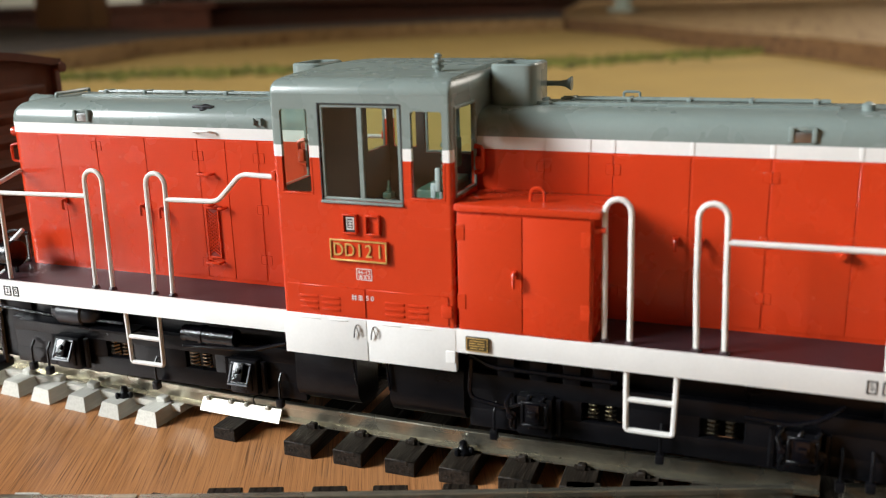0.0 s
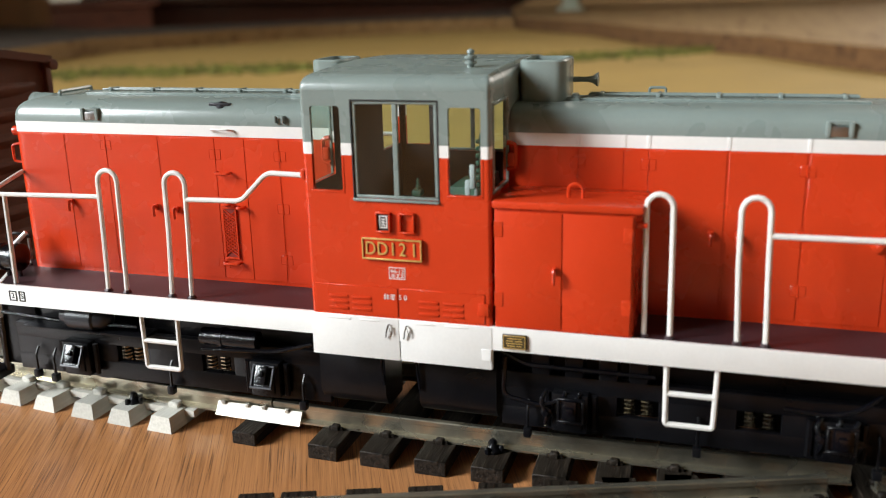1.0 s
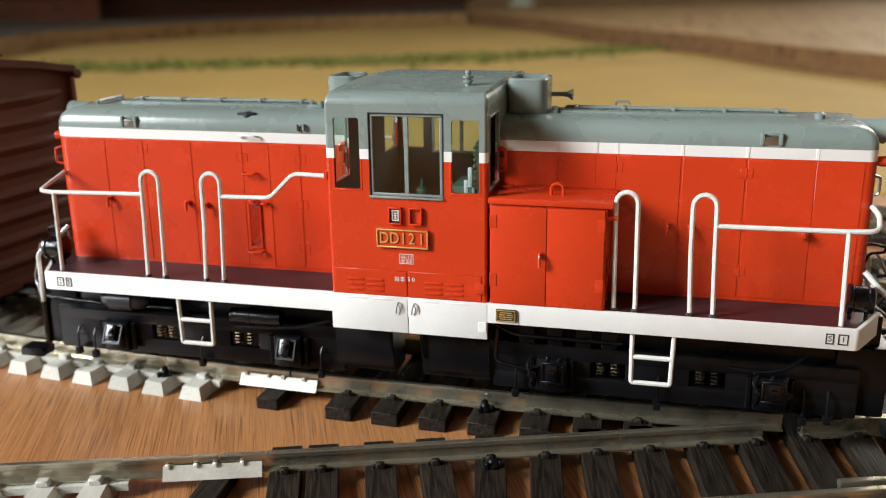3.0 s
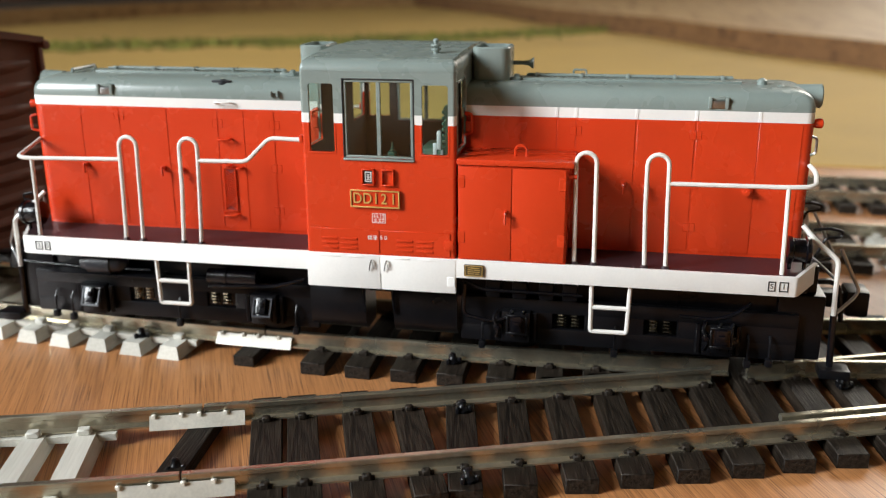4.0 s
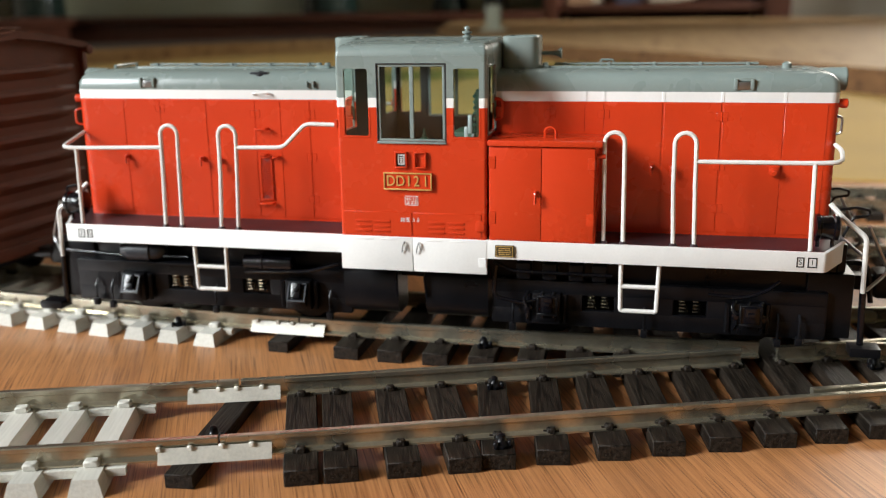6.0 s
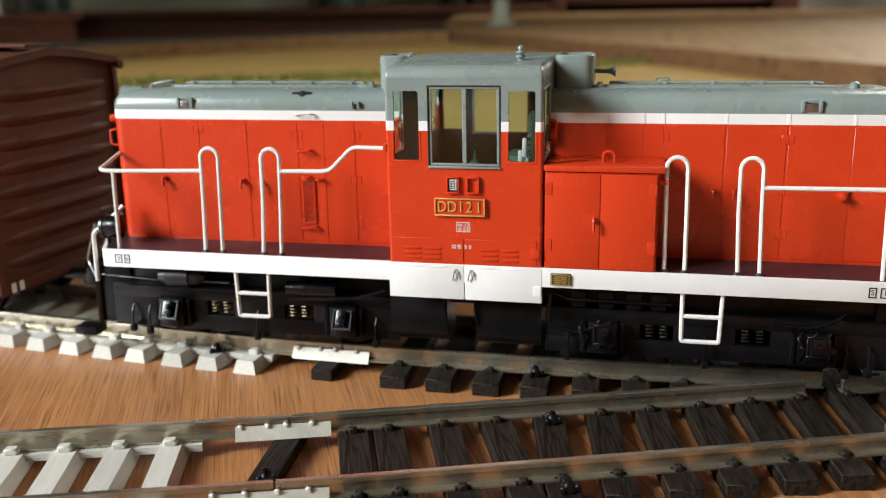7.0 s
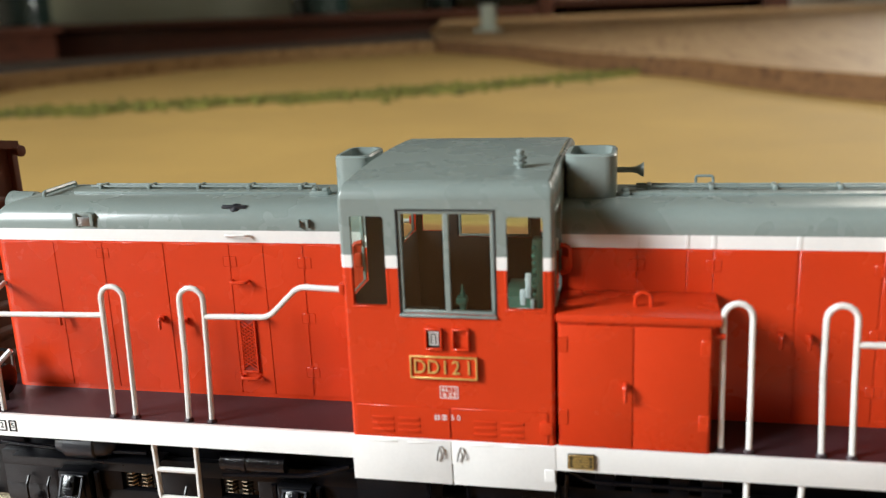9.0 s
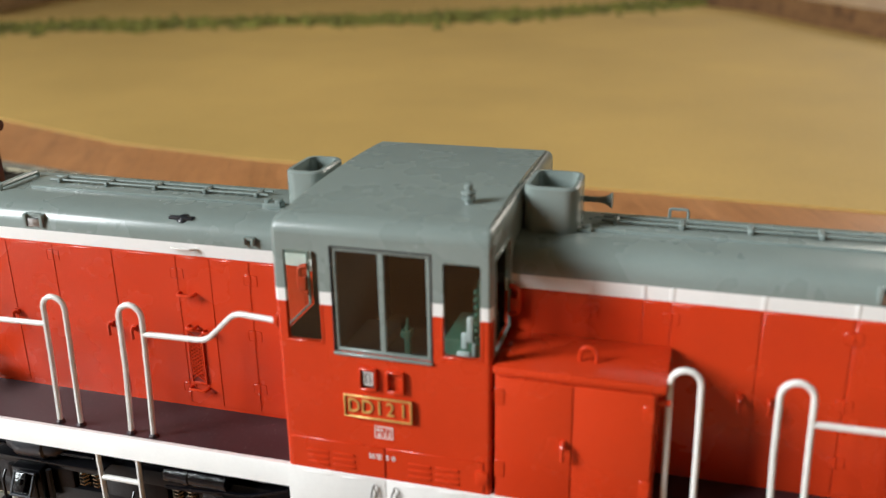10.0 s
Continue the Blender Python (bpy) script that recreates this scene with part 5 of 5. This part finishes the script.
for far in (False, True):
    e = (lambda v: BACK - v) if far else (lambda v: v)
    bm = B()
    for x0, x1 in ((-1.25, -0.35), (0.10, 1.10)):
        y0, y1 = sorted((e(0.34), e(0.95)))
        loft(bm, [[(x, y, z) for y, z in ((y0, 0.95), (y0 + 0.07, 0.82), (y0 + 0.16, 0.76), (y1, 0.76), (y1, 1.58), (y0 + 0.16, 1.58), (y0 + 0.07, 1.53), (y0, 1.42))] for x in (x0, x0 + 0.03, x1 - 0.03, x1)], [0] * 4)
    part("fuel_tank", bm, BLACK, loco, "black underslung tank")
    bm = B()
    for x in (-0.36, 0.11):
        tube(bm, rounded([(x, e(0.33), 1.58), (x - 0.02, e(0.29), 1.45), (x + 0.01, e(0.31), 1.1)], 0.05, 3), 0.02, 6)
    part("tank_strap", bm, GLOSS, loco)
    part("air_cylinder", lathe(B(), (-2.95, e(0.30), 1.55), (1, 0, 0), [(0, 0.05), (0.03, 0.12), (0.30, 0.125), (0.31, 0.14), (0.36, 0.14), (0.37, 0.125), (0.85, 0.125), (0.88, 0.05)], 16), GLOSS, loco, "black brake cylinder")
    part("shelf_plate", box(B(), -5.75, -3.75, min(e(0.16), e(0.5)), max(e(0.16), e(0.5)), 1.47, 1.50, 0.01), BLACK, loco)
    bm = lathe(B(), (-5.16, e(0.30), 1.66), (1, 0, 0), [(0, 0.03), (0.04, 0.12), (0.16, 0.15), (0.18, 0.185), (0.30, 0.19), (0.58, 0.19), (0.60, 0.16), (0.72, 0.15), (0.80, 0.10), (0.84, 0.03)], 14)
    # light on the black reservoir is put into its colour
    part("reservoir", bm, LITBLACK_GREY, loco, "small rounded black reservoir")
    for p in ([(1.2, e(0.25), 1.75), (1.5, e(0.22), 1.62), (3.0, e(0.25), 1.60)], [(1.25, e(0.22), 1.7), (1.22, e(0.2), 1.2), (1.7, e(0.2), 1.12), (1.9, e(0.22), 1.2)], [(-1.3, e(0.25), 1.6), (-1.8, e(0.2), 1.46), (-2.9, e(0.2), 1.40)], [(4.4, e(0.2), 1.40), (4.9, e(0.18), 1.38), (5.2, e(0.2), 1.48), (5.4, e(0.3), 1.62)], [(-6.2, e(0.3), 1.62), (-5.0, e(0.25), 1.58), (-3.9, e(0.25), 1.60)]):
        part("pipe", tube(B(), rounded(p, 0.12, 4), 0.028, 6), GLOSS, loco)
    bm = B()
    for x in (1.55, 1.95, 2.35, 2.7):
        box(bm, x, x + 0.22, min(e(0.28), e(0.6)), max(e(0.28), e(0.6)), 1.48, 1.74, 0.03)
    part("valve_block", bm, BLACK, loco, "row of black valve boxes")
for s in (-1, 1):
    for y in (0.30, BACK - 0.62):
        bm = B()
        box(bm, min(s * 6.44, s * 6.86), max(s * 6.44, s * 6.86), y, y + 0.32, 0.52, 0.66, 0.02)
        part("end_step", bm, BLACK, loco, "black end footstep")
    cp = part("coupler", box(B(), min(s * 6.34, s * 7.0), max(s * 6.34, s * 7.0), CY - 0.14, CY + 0.14, 1.18, 1.42, 0.03), BLACK, loco, "black knuckle coupler")
    part("knuckle", box(B(), min(s * 6.95, s * 7.30), max(s * 6.95, s * 7.30), CY - 0.26, CY + 0.22, 1.08, 1.5, 0.07), BLACK, cp)
    part("brake_hose", tube(B(), rounded([(s * 6.34, CY - 0.5, 1.7), (s * 6.75, CY - 0.5, 1.75), (s * 6.85, CY - 0.5, 1.1)], 0.2, 5), 0.045, 6), BLACK, loco)

# ---------------------------------------------------------------- boxcar
YAW = radians(-7.4)
car = thing("boxcar", (-15.0, 3.0, 0.0), "brown model boxcar with corrugated ends and ribbed roof", "model wagon")
CX, CL, CW = -8.0 - 7.0, 7.0, 1.72


def turned(bm):
    """Swings a boxcar part, planned square to the axes, into the curve about its near end."""
    piv = Vector((-7.95, 1.96, 0))
    bmesh.ops.transform(bm, matrix=Matrix.Translation(piv) @ Matrix.Rotation(YAW, 4, "Z") @ Matrix.Translation(-piv), verts=bm.verts)
    return bm


E0 = -7.95          # the end wall towards the locomotive
E1 = -21.8
YC = 1.96
y0, y1 = YC - CW, YC + CW
bm = B()
prof = [(y0, 1.20), (y1, 1.20), (y1, 4.86), (YC + 0.9, 5.02), (YC, 5.12), (YC - 0.9, 5.02), (y0, 4.86)]
loft(bm, [[(x, y, z) for y, z in prof] for x in (E1, E0)], [0])
body = part("body", turned(bm), CARBROWN, car)
for k in range(8):
    z = 1.62 + k * 0.41
    bm = B()
    n = 9
    pr = [(-0.15, 0.0), (-0.09, 0.05), (0.0, 0.10), (0.06, 0.09), (0.12, 0.0)]
    rings = []
    for i in range(n + 1):
        f = i / n
        sc = min(1.0, 5.0 * f, 5.0 * (1 - f)) * 0.9 + 0.1
        y = y0 + 0.22 + (y1 - y0 - 0.44) * f
        rings.append([(E0 - 0.01 + d * sc, y, z + u * (0.6 + 0.4 * sc)) for u, d in pr] + [(E0 - 0.03, y, z)])
    loft(bm, rings, [0] * (n + 1))
    part("corrugation", turned(bm), CARBROWN, body)
for y in (y0, y1):
    part("corner_post", turned(box(B(), E0 - 0.16, E0 + 0.09, y - 0.06, y + 0.06, 1.16, 4.88, 0.02)), CARBROWN, body)
part("end_sill", turned(box(B(), E0 - 0.1, E0 + 0.08, y0, y1, 1.12, 1.34, 0.02)), CARBROWN, body)
bm = B()
rf = [(y0 - 0.10, 4.84), (y0 - 0.10, 4.92), (YC - 0.9, 5.08), (YC, 5.19), (YC + 0.9, 5.08), (y1 + 0.10, 4.92), (y1 + 0.10, 4.84), (YC + 0.9, 5.0), (YC, 5.1), (YC - 0.9, 5.0)]
loft(bm, [[(x, y, z) for y, z in rf] for x in (E1 - 0.1, E0 + 0.12)], [0])
roof = part("roof", turned(bm), CARBROWN, car)
for k in range(15):
    x = E0 + 0.04 - k * 1.0
    bm = B()
    loft(bm, [[(x + d, y, z) for y, z in ((y0 - 0.11, 4.90), (YC - 0.9, 5.08), (YC, 5.19), (YC + 0.9, 5.08), (y1 + 0.11, 4.90), (y1 + 0.11, 4.97), (YC + 0.9, 5.13), (YC, 5.24), (YC - 0.9, 5.13), (y0 - 0.11, 4.97))] for d in (-0.05, 0.05)], [0])
    part("roof_rib", turned(bm), CARBROWN, roof)
part("running_board", turned(box(B(), E1 - 0.2, E0 - 0.1, YC - 0.32, YC + 0.32, 5.25, 5.30, 0.01)), CARBROWN, roof)
bm = B()
lathe(bm, (E0 + 0.10, y1 - 0.02, 4.83), (1, 0, 0), [(0, 0.06), (0.10, 0.06), (0.11, 0.09), (0.16, 0.09), (0.17, 0.03)], 10)
part("brake_wheel_boss", turned(bm), CARBROWN, body)
for k in range(12):
    x = E0 - 0.9 - k * 1.1
    part("side_rib", turned(box(B(), x - 0.05, x + 0.05, y0 - 0.06, y0 + 0.01, 1.25, 4.84, 0.02)), CARBROWN, body)
for k in range(6):
    part("ladder_rung", turned(tube(B(), [(E0 - 0.12, y0 - 0.09, 1.6 + k * 0.42), (E0 - 0.62, y0 - 0.09, 1.6 + k * 0.42)], 0.025, 6)), CARBROWN, body)
part("lettering", turned(box(box(box(B(), E0 - 0.42, E0 - 0.20, y0 - 0.012, y0, 1.5, 2.45), E0 - 0.9, E0 - 0.66, y0 - 0.012, y0, 3.0, 3.2), E0 - 0.9, E0 - 0.66, y0 - 0.012, y0, 2.6, 2.8)), LETTERWHITE, body, "white painted bars of unreadable lettering")
part("lettering", turned(box(box(B(), E0 + 0.081, E0 + 0.09, y0 + 0.18, y0 + 0.28, 1.15, 1.32), E0 + 0.081, E0 + 0.09, y0 + 0.36, y0 + 0.46, 1.15, 1.32)), LETTERWHITE, body, "two small white end marks")
part("underframe", turned(box(B(), E1, E0 - 0.2, YC - 1.1, YC + 1.1, 0.95, 1.19, 0.02)), BLACK, car, "black underframe")
cp = part("coupler", turned(box(B(), E0 - 0.3, E0 + 0.45, YC - 0.13, YC + 0.13, 1.0, 1.2, 0.03)), BLACK, car, "black knuckle coupler")
part("knuckle", turned(box(B(), E0 + 0.42, E0 + 0.72, YC - 0.22, YC + 0.22, 0.94, 1.28, 0.06)), BLACK, cp)
for xb in (E0 - 2.4, E1 + 2.4):
    bg = part("bogie", turned(box(B(), xb - 0.35, xb + 0.35, YC - 1.0, YC + 1.0, 0.7, 0.95, 0.05)), BLACK, car, "black wagon bogie")
    for y in (YC - 1.05, YC + 1.05):
        bm = B()
        box(bm, xb - 1.3, xb + 1.3, y - 0.07, y + 0.07, 0.78, 0.96, 0.04)
        box(bm, xb - 0.5, xb + 0.5, y - 0.07, y + 0.07, 0.5, 0.78, 0.05)
        for d in (-1.1, 1.1):
            box(bm, xb + d - 0.2, xb + d + 0.2, y - 0.11, y + 0.11, 0.68, 0.99, 0.04)
        part("side_frame", turned(bm), BLACK, bg)
    for d in (-1.1, 1.1):
        for y in (YC - 0.86, YC + 0.80):
            part("wheel", turned(lathe(B(), (xb + d, y, 0.88), (0, 1, 0), [(0, 0.1), (0.001, 0.36), (0.04, 0.42), (0.15, 0.43), (0.16, 0.50), (0.2, 0.49), (0.21, 0.1)], 24)), BLACK, bg)
